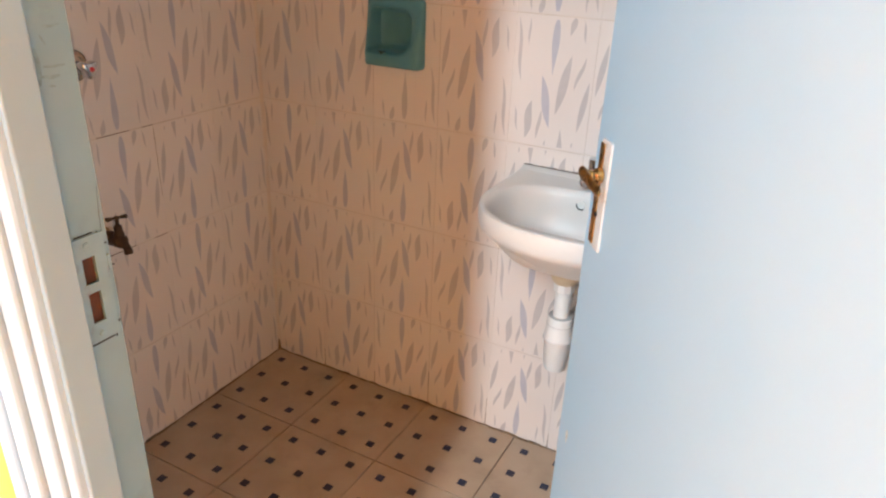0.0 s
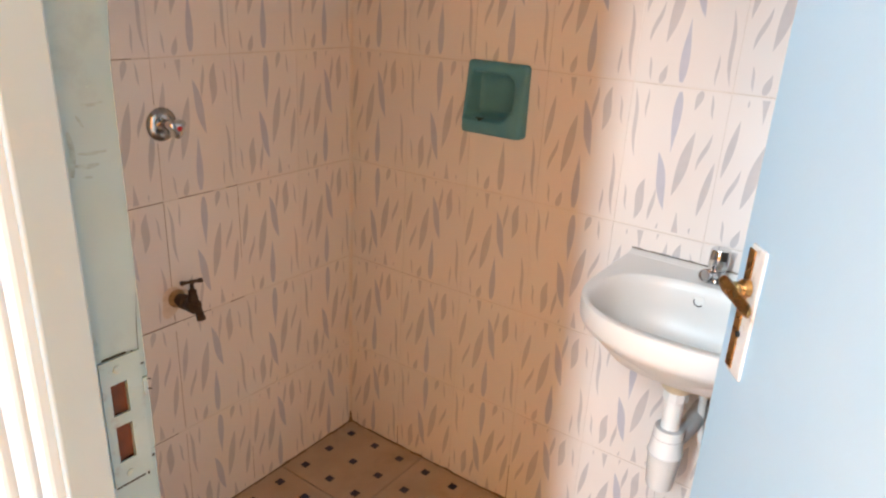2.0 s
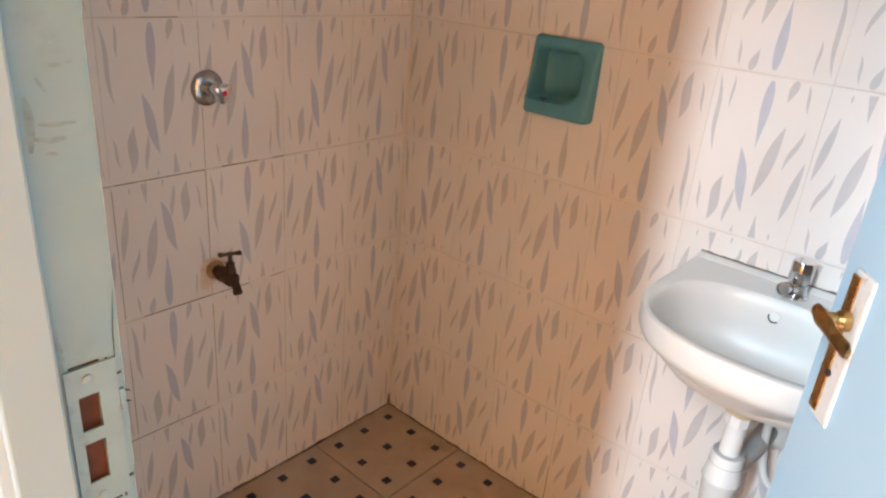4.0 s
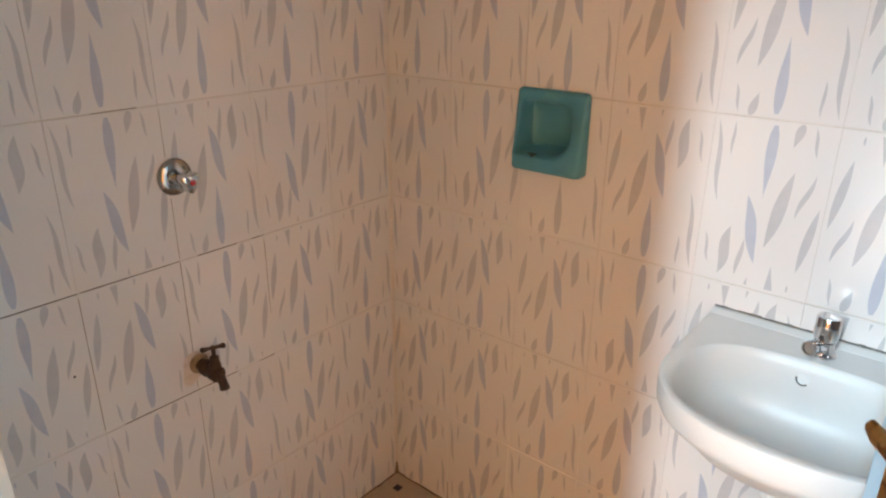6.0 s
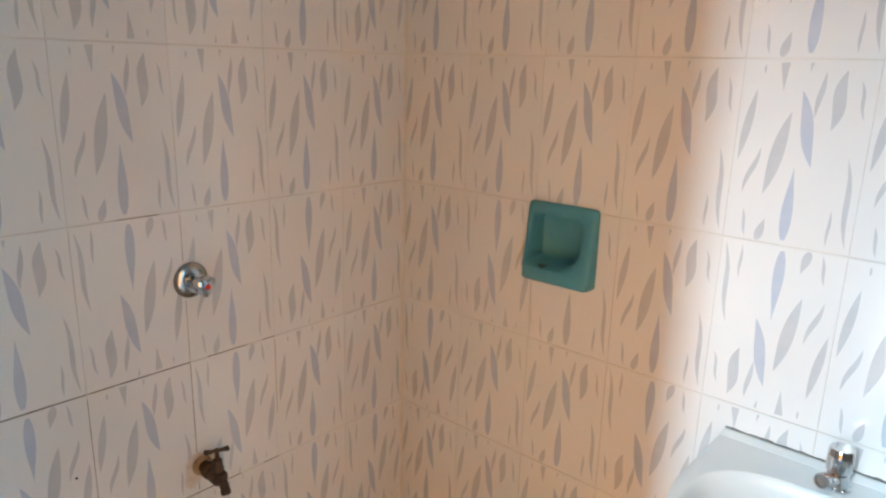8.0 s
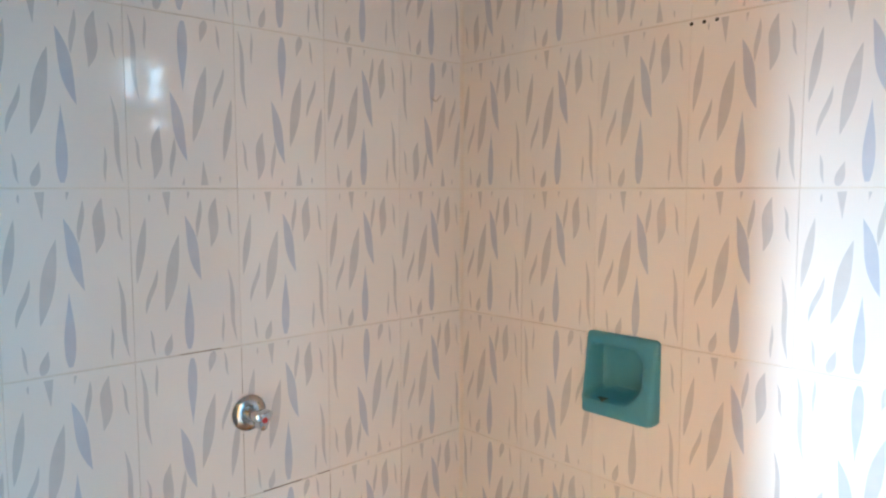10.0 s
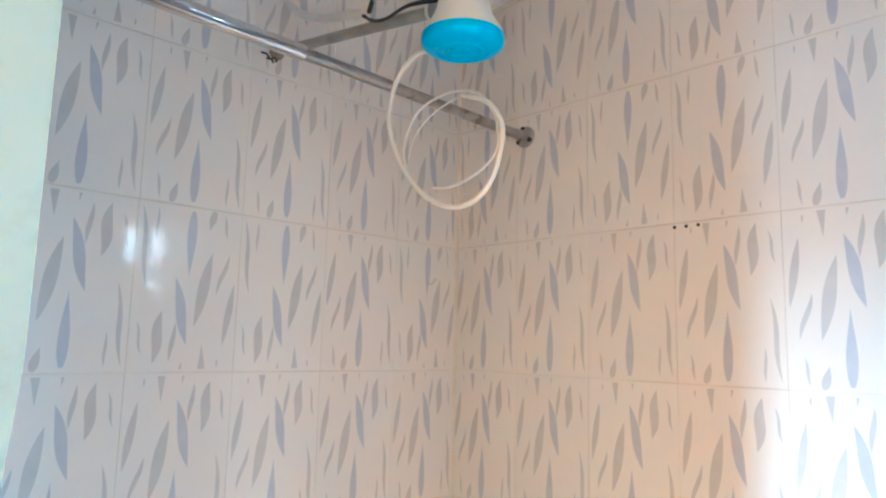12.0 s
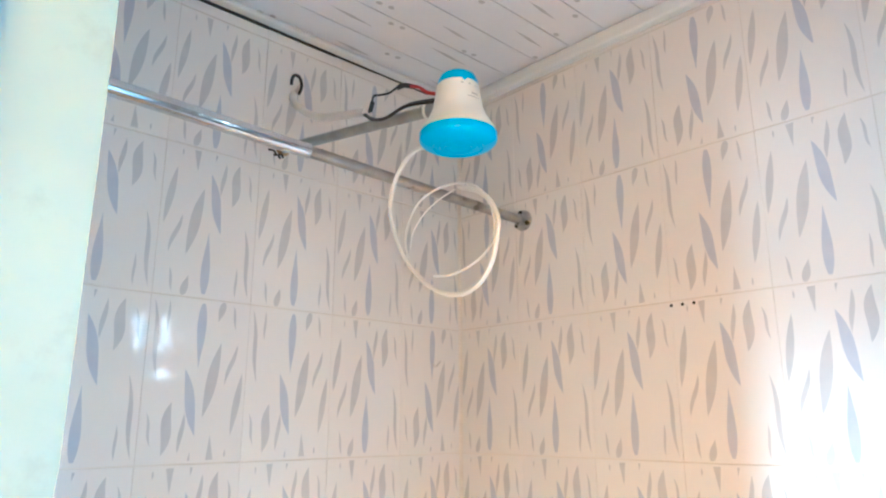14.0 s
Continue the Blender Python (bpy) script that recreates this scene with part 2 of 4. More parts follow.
# ---- large structure ----
bm = bmesh.new()
box(bm, -0.15, 1.9, SOUTH - 0.0, 0.15, -0.12, -0.006)
floor = structure("floor", bm, M_FGROUT, "dark grouted bathroom floor under square tiles")
bm = bmesh.new()
box(bm, -1.6, 3.2, -6.2, SOUTH, -0.12, -0.003)
structure("floor_hall", bm, M_HALLFLOOR, "unseen hall floor, kept pale to bounce neutral light")
bm = bmesh.new()
box(bm, -0.15, -0.0016, -1.157, 0.15, -0.12, 2.6)
wall_west = structure("wall_west", bm, M_GROUT, "bathroom wall clad in cream leaf-print tiles")
# the wall behind the basin, with the recess for the soap dish
bm = bmesh.new()
HX0, HX1, HZ0, HZ1 = 0.400, 0.530, 1.062, 1.188
box(bm, -0.0016, HX0, 0.0016, 0.15, -0.12, 2.6)
box(bm, HX1, 1.9, 0.0016, 0.15, -0.12, 2.6)
box(bm, HX0, HX1, 0.0016, 0.15, -0.12, HZ0)
box(bm, HX0, HX1, 0.0016, 0.15, HZ1, 2.6)
box(bm, HX0, HX1, 0.075, 0.15, HZ0, HZ1)
wall_north = structure("wall_north", bm, M_GROUT, "bathroom wall clad in cream leaf-print tiles behind the basin")
# east wall with the vent window's opening
VY0, VY1, VZ0, VZ1 = -0.22, -0.02, 1.75, 2.05
bm = bmesh.new()
box(bm, EAST, EAST + 0.15, SOUTH, VY0, -0.12, 2.6)
box(bm, EAST, EAST + 0.15, VY1, 0.0035, -0.12, 2.6)
box(bm, EAST, EAST + 0.15, VY0, VY1, -0.12, VZ0)
box(bm, EAST, EAST + 0.15, VY0, VY1, VZ1, 2.6)
structure("wall_east", bm, M_TILE, "cream glazed bathroom wall with a small vent opening")
# wall with the door: its bathroom side, and the hall side in orange
bm = bmesh.new()
box(bm, -0.15, 0.829, HALL + 0.012, SOUTH, -0.12, 2.6)
box(bm, 1.706, 1.9, HALL + 0.012, SOUTH, -0.12, 2.6)
box(bm, 0.829, 1.706, HALL + 0.012, SOUTH, HEAD + 0.044, 2.6)
structure("wall_south", bm, M_PAINT, "cream plastered wall round the bathroom door")
bm = bmesh.new()
box(bm, -1.6, 0.829, HALL, HALL + 0.012, -0.003, 6.2)
box(bm, 1.706, 3.2, HALL, HALL + 0.012, -0.003, 6.2)
box(bm, 0.829, 1.706, HALL, HALL + 0.012, HEAD + 0.044, 6.2)
structure("wall_hall_north", bm, M_YELLOW, "orange-yellow painted hall wall round the door")
# unseen rest of the hall, sized and opened to steer light through the door
bm = bmesh.new()
box(bm, -1.6, -0.05, -6.2, -6.05, -0.003, 6.2)
box(bm, 0.55, 1.14, -6.2, -6.05, -0.003, 6.2)
box(bm, -0.05, 0.55, -6.2, -6.05, -0.003, 2.73)
box(bm, -0.05, 0.55, -6.2, -6.05, 5.48, 6.2)
box(bm, 1.80, 3.2, -6.2, -6.05, -0.003, 6.2)
box(bm, 1.14, 1.80, -6.2, -6.05, -0.003, 0.88)
box(bm, 1.14, 1.80, -6.2, -6.05, 2.22, 2.73)
box(bm, 1.14, 1.80, -6.2, -6.05, 5.48, 6.2)
structure("wall_hall_south", bm, M_YELLOW, "unseen orange-yellow hall wall with openings behind the daylight lamps")
bm = bmesh.new()
box(bm, -1.75, -1.6, -6.2, -2.15, -0.003, 6.2)
box(bm, -1.75, -1.6, -1.40, HALL + 0.012, -0.003, 6.2)
box(bm, -1.75, -1.6, -2.15, -1.40, 2.22, 6.2)
structure("wall_hall_west", bm, M_YELLOW, "unseen orange-yellow hall wall, open behind the fill lamp")
# unseen too, set close to throw orange light into the bathroom
bm = bmesh.new()
box(bm, 2.5, 2.65, -6.2, HALL + 0.012, -0.003, 6.2)
structure("wall_hall_east_bounce", bm, M_YELLOW, "orange-yellow painted hall wall")
bm = bmesh.new()
box(bm, -1.75, 3.35, -6.2, HALL + 0.012, 6.2, 6.3)
structure("ceiling_hall", bm, M_PAINT, "unseen cream ceiling that closes off the hall")

# ceiling of plastic boards with a printed grain
bm = bmesh.new()
rnd = random.Random(4)
BW = 0.1


def print_faces(bm, pts, index):
    f = bm.faces.new([bm.verts.new(p) for p in pts])
    f.material_index = index
    return f


box(bm, -0.003, EAST, SOUTH, 0.003, TOP + 0.004, TOP + 0.05)
for f in bm.faces:
    f.material_index = 2
x = 0.005
k = 0
while x < EAST - 0.01:
    x1 = min(x + BW - 0.003, EAST)
    box(bm, x, x1, SOUTH, 0.0, TOP, TOP + 0.003)
    y = -0.06 - (k % 3) * 0.075
    while y > SOUTH + 0.15:
        cx = x + BW * (0.3 + 0.4 * rnd.random())
        ln = 0.09 + 0.05 * rnd.random()
        w = 0.004 + 0.003 * rnd.random()
        print_faces(bm, [(cx - 0.001, y, TOP - 0.0006), (cx + w, y - ln * 0.55, TOP - 0.0006), (cx + 0.004, y - ln, TOP - 0.0006), (cx - w * 0.6, y - ln * 0.5, TOP - 0.0006)], 1)
        for dx, dy in ((0.03, 0.02), (0.034, 0.05)):
            ox = x + (cx - x + dx) % (BW - 0.02) + 0.008
            print_faces(bm, [(ox + 0.006 * math.cos(a * math.pi / 4), y + dy + 0.008 * math.sin(a * math.pi / 4), TOP - 0.0006) for a in range(8)], 1)
        y -= 0.27 + 0.06 * rnd.random()
    x += BW
    k += 1
ceiling = tagged(mesh_object("ceiling", bm, [M_CEIL, M_CPRINT, M_CSEAM]), "white plastic ceiling boards with a grey grain print", "", "", "structure")

# ceiling trim
for name, b in (("trim", (0.0, 0.028, SOUTH, 0.0, TOP - 0.014, TOP - 0.001)), ("trim", (0.0285, EAST, -0.024, 0.0, TOP - 0.036, TOP - 0.001))):
    bm = bmesh.new()
    box(bm, *b, bevel=0.005)
    structure(name, bm, M_TRIM, "white plastic trim strip under the ceiling boards")
bm = bmesh.new()
for y0, y1, low in ((-0.95, -0.60, 0.0192), (-0.60, -0.42, 0.0182), (-0.42, -0.30, 0.0166), (-0.30, -0.12, 0.0154)):
    box(bm, 0.0004, 0.0062, y0, y1, TOP - low, TOP - 0.0142)
structure("trim", bm, M_DARK, "dark open gap under the ceiling trim")

# ---- door frame ----
door_frame = empty("door_frame", (JAMB, HALL, 0))
tagged(door_frame, "painted wooden door frame with a scuffed pale green rebate", "door frame", "", "structure")
door_frame.matrix_world = Matrix.Translation((JAMB, HALL, 0))


def frame_part(name, b, material, label="", bevel=0.002, lean=False):
    bm = bmesh.new()
    box(bm, *b, bevel=bevel)
    if lean:
        # the jamb's edge in the bathroom leans a little out of plumb
        for v in bm.verts:
            if v.co.y > -1.18:
                v.co.y += 0.018 * min(1, max(0, (v.co.z - 1.3) / 0.25)) - 0.0195
    ob = part(name, bm, material, door_frame, label)
    ob.matrix_parent_inverse = door_frame.matrix_world.inverted()
    return ob


LH0, LH1, LZ0, LZ1, DZ0, DZ1 = -1.206, -1.1925, 1.039, 1.0665, 0.996, 1.029   # the latch and bolt openings
# rebated jamb, left open behind the strike plate
frame_part("jamb", (0.831, JAMB, -1.2175, SOUTH + 0.002, 0, DZ0 - 0.002), M_FRAME, "scuffed pale green jamb", 0.0015, True)
frame_part("jamb", (0.831, JAMB, -1.2175, SOUTH + 0.002, LZ1 + 0.002, 1.3), M_FRAME, "scuffed pale green jamb", 0, True)
frame_part("jamb", (0.831, JAMB, -1.2175, SOUTH + 0.002, 1.3, 1.55), M_FRAME, "scuffed pale green jamb", 0, True)
frame_part("jamb", (0.831, JAMB, -1.2175, SOUTH + 0.002, 1.55, HEAD + 0.04), M_FRAME, "scuffed pale green jamb", 0, True)
frame_part("jamb", (0.831, JAMB, LH1, SOUTH + 0.002, DZ0 - 0.002, LZ1 + 0.002), M_FRAME, "", 0, True)
frame_part("jamb", (0.831, JAMB, -1.2175, LH0, DZ0 - 0.002, LZ1 + 0.002), M_FRAME, "", 0)
# shallow block: its red wood is darkened for the shade of deeper slots
frame_part("mortise", (0.831, 0.8712, LH0, LH1, DZ0 - 0.002, LZ1 + 0.002), M_SLOTWOOD, "raw reddish wood inside the lock openings, darkened as recess shade", 0)
frame_part("stop", (0.833, JAMB + 0.012, -1.252, -1.2178, 0, HEAD + 0.03), M_STOP, "cream painted door stop", 0.002)
frame_part("head", (JAMB + 0.0005, HINGE - 0.0005, -1.2175, SOUTH + 0.002, HEAD, HEAD + 0.04), M_FRAME, "", 0.0015)
frame_part("head_stop", (JAMB + 0.0125, HINGE - 0.0125, -1.252, -1.2178, HEAD - 0.012, HEAD + 0.04), M_STOP)
frame_part("hinge_jamb", (HINGE, 1.704, -1.2175, SOUTH + 0.002, 0, HEAD + 0.04), M_FRAME, "", 0.0015)
frame_part("hinge_stop", (HINGE - 0.012, 1.702, -1.252, -1.2178, 0, HEAD + 0.03), M_STOP)
# stepped white architrave on the hall side
for x0, x1, y0, nm in ((0.862, 0.880, -1.262, "bead"), (0.835, 0.8615, -1.268, "fillet"), (0.812, 0.8345, -1.276, "band"), (0.792, 0.8115, -1.266, "band"), (0.772, 0.7915, -1.272, "fillet")):
    frame_part("architrave_" + nm, (x0, x1, y0, HALL + 0.004, 0.001, HEAD + 0.1), M_ARCH, "white gloss moulded architrave", 0.004)

# strike plate
strike = empty("strike_plate", (JAMB, -1.2, 1.03))
tagged(strike, "painted metal strike plate with two open lock slots on the jamb", "strike plate")
Z0, Z1 = 0.975, 1.088
for b in ((LH1, -1.180, Z0, Z1), (-1.213, LH0, Z0, Z1), (LH0, LH1, LZ1, Z1), (LH0, LH1, DZ1, LZ0), (LH0, LH1, Z0, DZ0)):
    bm = bmesh.new()
    box(bm, JAMB + 0.0003, JAMB + 0.002, b[0], b[1], b[2], b[3])
    ob = part("plate", bm, M_STEEL, strike)
    ob.matrix_parent_inverse = Matrix.Translation(strike.location).inverted()
for y0, y1, z0, z1 in ((-1.1798, -1.1765, 1.046, 1.062),):
    bm = bmesh.new()
    box(bm, JAMB + 0.0003, JAMB + 0.0024, y0, y1, z0, z1)
    ob = part("lip", bm, M_STEEL, strike)
    ob.matrix_parent_inverse = Matrix.Translation(strike.location).inverted()
for zc in (0.983, 1.079):
    bm = bmesh.new()
    lathe(bm, [(0.0035, 0), (0.0035, 0.001), (0.002, 0.0016), (0, 0.0017)], 12, along((JAMB + 0.002, -1.199, zc), (JAMB + 0.1, -1.199, zc)))
    ob = part("screw", bm, M_STEEL, strike, "small painted screw", True)
    ob.matrix_parent_inverse = Matrix.Translation(strike.location).inverted()
# chiselled grooves round the plate
for y0, y1, z0, z1 in ((-1.209, -1.190, 1.0885, 1.0900), (-1.211, -1.186, 0.9720, 0.9745), (-1.186, -1.1845, 1.074, 1.089), (-1.184, -1.1765, 1.0735, 1.075), (-1.184, -1.1825, 0.971, 0.986), (-1.1824, -1.1765, 0.986, 0.988)):
    bm = bmesh.new()
    box(bm, JAMB + 0.0002, JAMB + 0.0008, y0, y1, z0, z1)
    ob = part("groove", bm, M_DARK, strike, "dark chiselled groove")
    ob.matrix_parent_inverse = Matrix.Translation(strike.location).inverted()



def scuff(points, width, material):
    """A thin mark rubbed on the jamb's face, as a ribbon along points of (y, z)."""
    line = smooth_line([Vector((JAMB + 0.0005, y, z)) for y, z in points], 5)
    bm = bmesh.new()
    rows = []
    for k, p in enumerate(line):
        d = (line[min(k + 1, len(line) - 1)] - line[max(k - 1, 0)]).normalized()
        side = Vector((0, -d.z, d.y)) * width * (0.35 + 0.65 * math.sin(math.pi * (k + 0.5) / len(line))) / 2
        rows.append((bm.verts.new(p + side), bm.verts.new(p - side)))
    for (a, b), (c, d) in zip(rows, rows[1:]):
        bm.faces.new((a, b, d, c))
    ob = part("scuff_mark", bm, material, door_frame, "grey scuff mark")
    ob.matrix_parent_inverse = door_frame.matrix_world.inverted()


for points, width in ((((-1.194, 1.290), (-1.187, 1.291)), 0.0016), (((-1.199, 1.279), (-1.192, 1.278), (-1.183, 1.2795)), 0.0024),
                      (((-1.203, 1.272), (-1.199, 1.264)), 0.0022), (((-1.210, 1.262), (-1.2085, 1.248), (-1.2105, 1.231)), 0.0042),
                      (((-1.205, 1.2465), (-1.195, 1.2455), (-1.185, 1.246)), 0.0026), (((-1.208, 1.2385), (-1.199, 1.237), (-1.191, 1.2375)), 0.0036),
                      (((-1.204, 1.230), (-1.197, 1.229)), 0.0020), (((-1.2125, 1.115), (-1.2115, 1.098), (-1.2135, 1.082)), 0.0030)):
    scuff(points, width, M_SCUFF)
for points, width in ((((-1.176, 1.136), (-1.179, 1.104), (-1.180, 1.068)), 0.0006), (((-1.1785, 1.060), (-1.172, 1.0575)), 0.0014), (((-1.1785, 1.0515), (-1.172, 1.0485)), 0.0016)):
    scuff(points, width, M_DARK)

# ---- door leaf ----
OPEN = 53.4
WIDTH = 0.784
door = new("door_1")
door.matrix_world = pose(HINGE, -1.178, 0, 0, 0, 180 - OPEN)
tagged(door, "pale blue painted flush door standing half open", "door", "", "structure")


def door_part(name, bm, material, label="", smooth=False):
    return part(name, bm, material, door, label, smooth)


# local x runs from the hinge to the free edge, local +y is the hall side
bm = bmesh.new()
box(bm, 0.002, WIDTH, -0.020, 0.020, 0.012, HEAD - 0.004, bevel=0.002)
door_part("leaf", bm, M_DOOR, "pale blue painted flush leaf")
HB = WIDTH - 0.048
for side, nm in ((1, "back_plate"), (-1, "back_plate")):
    bm = bmesh.new()
    y0, y1 = (0.0202, 0.0245) if side > 0 else (-0.0245, -0.0202)
    box(bm, HB - 0.019, HB + 0.019, y0, y1, 0.928, 1.098, bevel=0.003)
    plate = door_part(nm, bm, M_PLATE, "white lock plate with worn brass patches")
    # worn brass centre with the cylinder
    bm = bmesh.new()
    y2, y3 = (0.0246, 0.0268) if side > 0 else (-0.0268, -0.0246)
    box(bm, HB + 0.003, HB + 0.0185, y2, y3, 0.935, 1.092, bevel=0.001)
    part("plate_strip", bm, M_BRASS, plate, "tarnished brass strip")
    bm = bmesh.new()
    lathe(bm, [(0.0, 0), (0.011, 0), (0.011, 0.008), (0.008, 0.012), (0.008, 0.027), (0.0, 0.027)], 20,
          along((HB, 0.0268 * side, 1.046), (HB, 1 * side, 1.046)))
    spindle = door_part("handle", bm, M_BRASS, "brass lever handle", True)
    bm = bmesh.new()
    rings = []
    for s, (dx, dz, hw, hh) in enumerate(((0.012, 0.004, 0.007, 0.009), (0.0, 0.002, 0.009, 0.012), (-0.018, 0.0, 0.006, 0.011), (-0.035, -0.002, 0.005, 0.010), (-0.052, -0.005, 0.005, 0.011), (-0.058, -0.006, 0.003, 0.007))):
        hw, hh = hw * 0.8, hh * 0.8
        cx, cy, cz = HB + dx, side * (0.053 - 0.003 * (s > 3)), 1.046 + dz
        rings.append([(cx, cy + hw * math.cos(a), cz + hh * math.sin(a)) for a in (2 * math.pi * i / 12 for i in range(12))])
    rings_mesh(bm, rings)
    part("lever", bm, M_BRASS, spindle, "brass lever", True)
    bm = bmesh.new()
    lathe(bm, [(0, 0), (0.004, 0), (0.004, 0.002), (0, 0.002)], 16, along((HB, 0.0268 * side, 0.985), (HB, side, 0.985)))
    part("keyhole", bm, M_DARK, plate, "dark keyhole", True)
bm = bmesh.new()
rings_mesh(bm, [[(0.744 + k * 0.0045 * math.cos(a) + 0.002 * math.sin(2 * a), y, 0.556 + k * 0.015 * math.sin(a)) for a in (2 * math.pi * i / 14 for i in range(14))] for k, y in ((1.0, 0.0199), (0.9, 0.0204))])
door_part("paint_chip", bm, M_PLATE, "small pale chip in the door paint")
for z in (0.25, 1.03, 1.8):
    bm = bmesh.new()
    rod(bm, (0.0, -0.024, z - 0.045), (0.0, -0.024, z + 0.045), 0.006)
    door_part("hinge", bm, M_BRASS, "small brass butt hinge", True)

# ---- small vent window ----
vent = empty("window_1", (EAST + 0.07, (VY0 + VY1) / 2, VZ0))
tagged(vent, "small metal-framed vent window with panels that leave narrow slits", "window", "", "structure")
inv = Matrix.Translation(vent.location).inverted()
for b in ((VY0, VY0 + 0.02, VZ0, VZ1), (VY1 - 0.02, VY1, VZ0, VZ1), (VY0 + 0.02, VY1 - 0.02, VZ0, VZ0 + 0.02), (VY0 + 0.02, VY1 - 0.02, VZ1 - 0.02, VZ1)):
    bm = bmesh.new()
    box(bm, EAST + 0.06, EAST + 0.09, *b)
    part("window_frame", bm, M_WHITEPLASTIC, vent).matrix_parent_inverse = inv

# unseen panels, added to cut the vent lamp's glint into narrow streaks
for b in ((-0.168, -0.100, VZ0 + 0.02, VZ1 - 0.02), (VY0 + 0.02, -0.168, VZ0 + 0.02, 1.88), (-0.100, VY1 - 0.02, 1.795, 1.88), (-0.055, VY1 - 0.02, 1.88, VZ1 - 0.02)):
    bm = bmesh.new()
    box(bm, EAST + 0.062, EAST + 0.088, *b)
    part("slit_panel", bm, M_WHITEPLASTIC, vent).matrix_parent_inverse = inv

# ---- soap dish ----
DX0, DX1, DZB, DZT = 0.390, 0.557, 1.034, 1.204
dish = empty("soap_dish", ((DX0 + DX1) / 2, 0, DZB))
tagged(dish, "glossy teal ceramic soap dish recessed in the wall tiles", "soap dish")


def rounded(cx, cz, hw, hh, r, y, n=8, tilt=0.0, lip=0.0):
    pts = []
    for q, (sx, sz) in enumerate(((1, 1), (-1, 1), (-1, -1), (1, -1))):
        for i in range(n):
            a = math.pi / 2 * (q + i / (n - 1))
            k = r if isinstance(r, (int, float)) else r[q]
            x = cx + sx * (hw - k) + k * math.cos(a)
            z = cz + sz * (hh - k) + k * math.sin(a)
            low = max(0.0, (cz - z) / hh)
            pts.append((x, y - lip * low ** 2, z))
    return pts


cx, cz = (DX0 + DX1) / 2, (DZB + DZT) / 2
bm = bmesh.new()
ix, iz = 0.4610, 1.1245
CAVITY = (0.030, 0.014, 0.012, 0.036)
rings_mesh(bm, [
    rounded(cx, cz, 0.0835, 0.085, 0.010, 0.0),
    rounded(cx, cz, 0.0835, 0.085, 0.010, -0.006, lip=0.014),
    rounded(cx, cz, 0.0822, 0.0838, 0.011, -0.0095, lip=0.020),
    rounded(cx, cz, 0.0795, 0.081, 0.012, -0.0118, lip=0.024),
    rounded(cx - 0.001, cz, 0.0750, 0.0765, 0.014, -0.0128, lip=0.026),
    rounded(ix + 0.002, iz - 0.001, 0.0685, 0.0625, CAVITY, -0.0120, lip=0.0270),
    rounded(ix + 0.001, iz, 0.0645, 0.0580, CAVITY, -0.0105, lip=0.0268),
    rounded(ix, iz, 0.0615, 0.0545, CAVITY, -0.0078, lip=0.024),
    rounded(ix, iz, 0.0600, 0.0525, CAVITY, 0.000, lip=0.012),
    rounded(ix, iz, 0.0585, 0.0510, CAVITY, 0.018),
    rounded(ix, iz, 0.0555, 0.0485, CAVITY, 0.030),
    rounded(ix, iz, 0.046, 0.042, 0.025, 0.037),
], close_first=False)
ob = part("body", bm, M_TEAL, dish, "", True)
ob.matrix_parent_inverse = Matrix.Translation(dish.location).inverted()
# drain notch: its inner shade is put into the colour
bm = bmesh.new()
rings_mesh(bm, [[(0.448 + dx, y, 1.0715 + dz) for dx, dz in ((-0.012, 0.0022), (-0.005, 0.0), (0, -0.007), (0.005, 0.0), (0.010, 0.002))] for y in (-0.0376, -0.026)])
ob = part("drain_notch", bm, M_NOTCHSHADE, dish, "drain notch in the lip, its shade painted dark")
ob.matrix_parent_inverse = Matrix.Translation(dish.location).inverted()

# ---- stop valve on the west wall ----
valve = empty("shower_valve", (0, -0.588, 1.06))
tagged(valve, "chrome shower stop valve with a round wall flange", "valve")


def child(parent, name, bm, material, label="", smooth=True):
    ob = part(name, bm, material, parent, label, smooth)
    ob.matrix_parent_inverse = Matrix.Translation(parent.location).inverted()
    return ob


A, B = (0, -0.588, 1.06), (1, -0.588, 1.06)
bm = bmesh.new()
lathe(bm, [(0.035, 0.0003), (0.036, 0.003), (0.033, 0.007), (0.024, 0.0115), (0.018, 0.0125), (0.0, 0.0125)], 40, along(A, B))
child(valve, "flange", bm, M_FLANGE)
bm = bmesh.new()
lathe(bm, [(0.012, 0.0126), (0.012, 0.03), (0.010, 0.032), (0.010, 0.042), (0, 0.042)], 24, along(A, B))
child(valve, "stem", bm, M_DULLCHROME)
bm = bmesh.new()
ring = []
for h, rr in ((0.034, 0.011), (0.038, 0.0165), (0.050, 0.0185), (0.060, 0.0175), (0.064, 0.014), (0.0655, 0.007)):
    lobes = [(2 * math.pi * i / 48, rr * (1 - 0.24 * math.sin(3 * 2 * math.pi * i / 48 + math.pi))) for i in range(48)]
    ring.append([(h, -0.588 + k * math.cos(a), 1.06 + k * math.sin(a)) for a, k in lobes])
rings_mesh(bm, ring)
knob = child(valve, "knob", bm, M_CHROME)
bm = bmesh.new()
lathe(bm, [(0.0058, 0.0652), (0.0055, 0.0668), (0, 0.0672)], 20, along(A, B))
b_ = part("marker", bm, M_RED, knob, "small red hot marker", True)

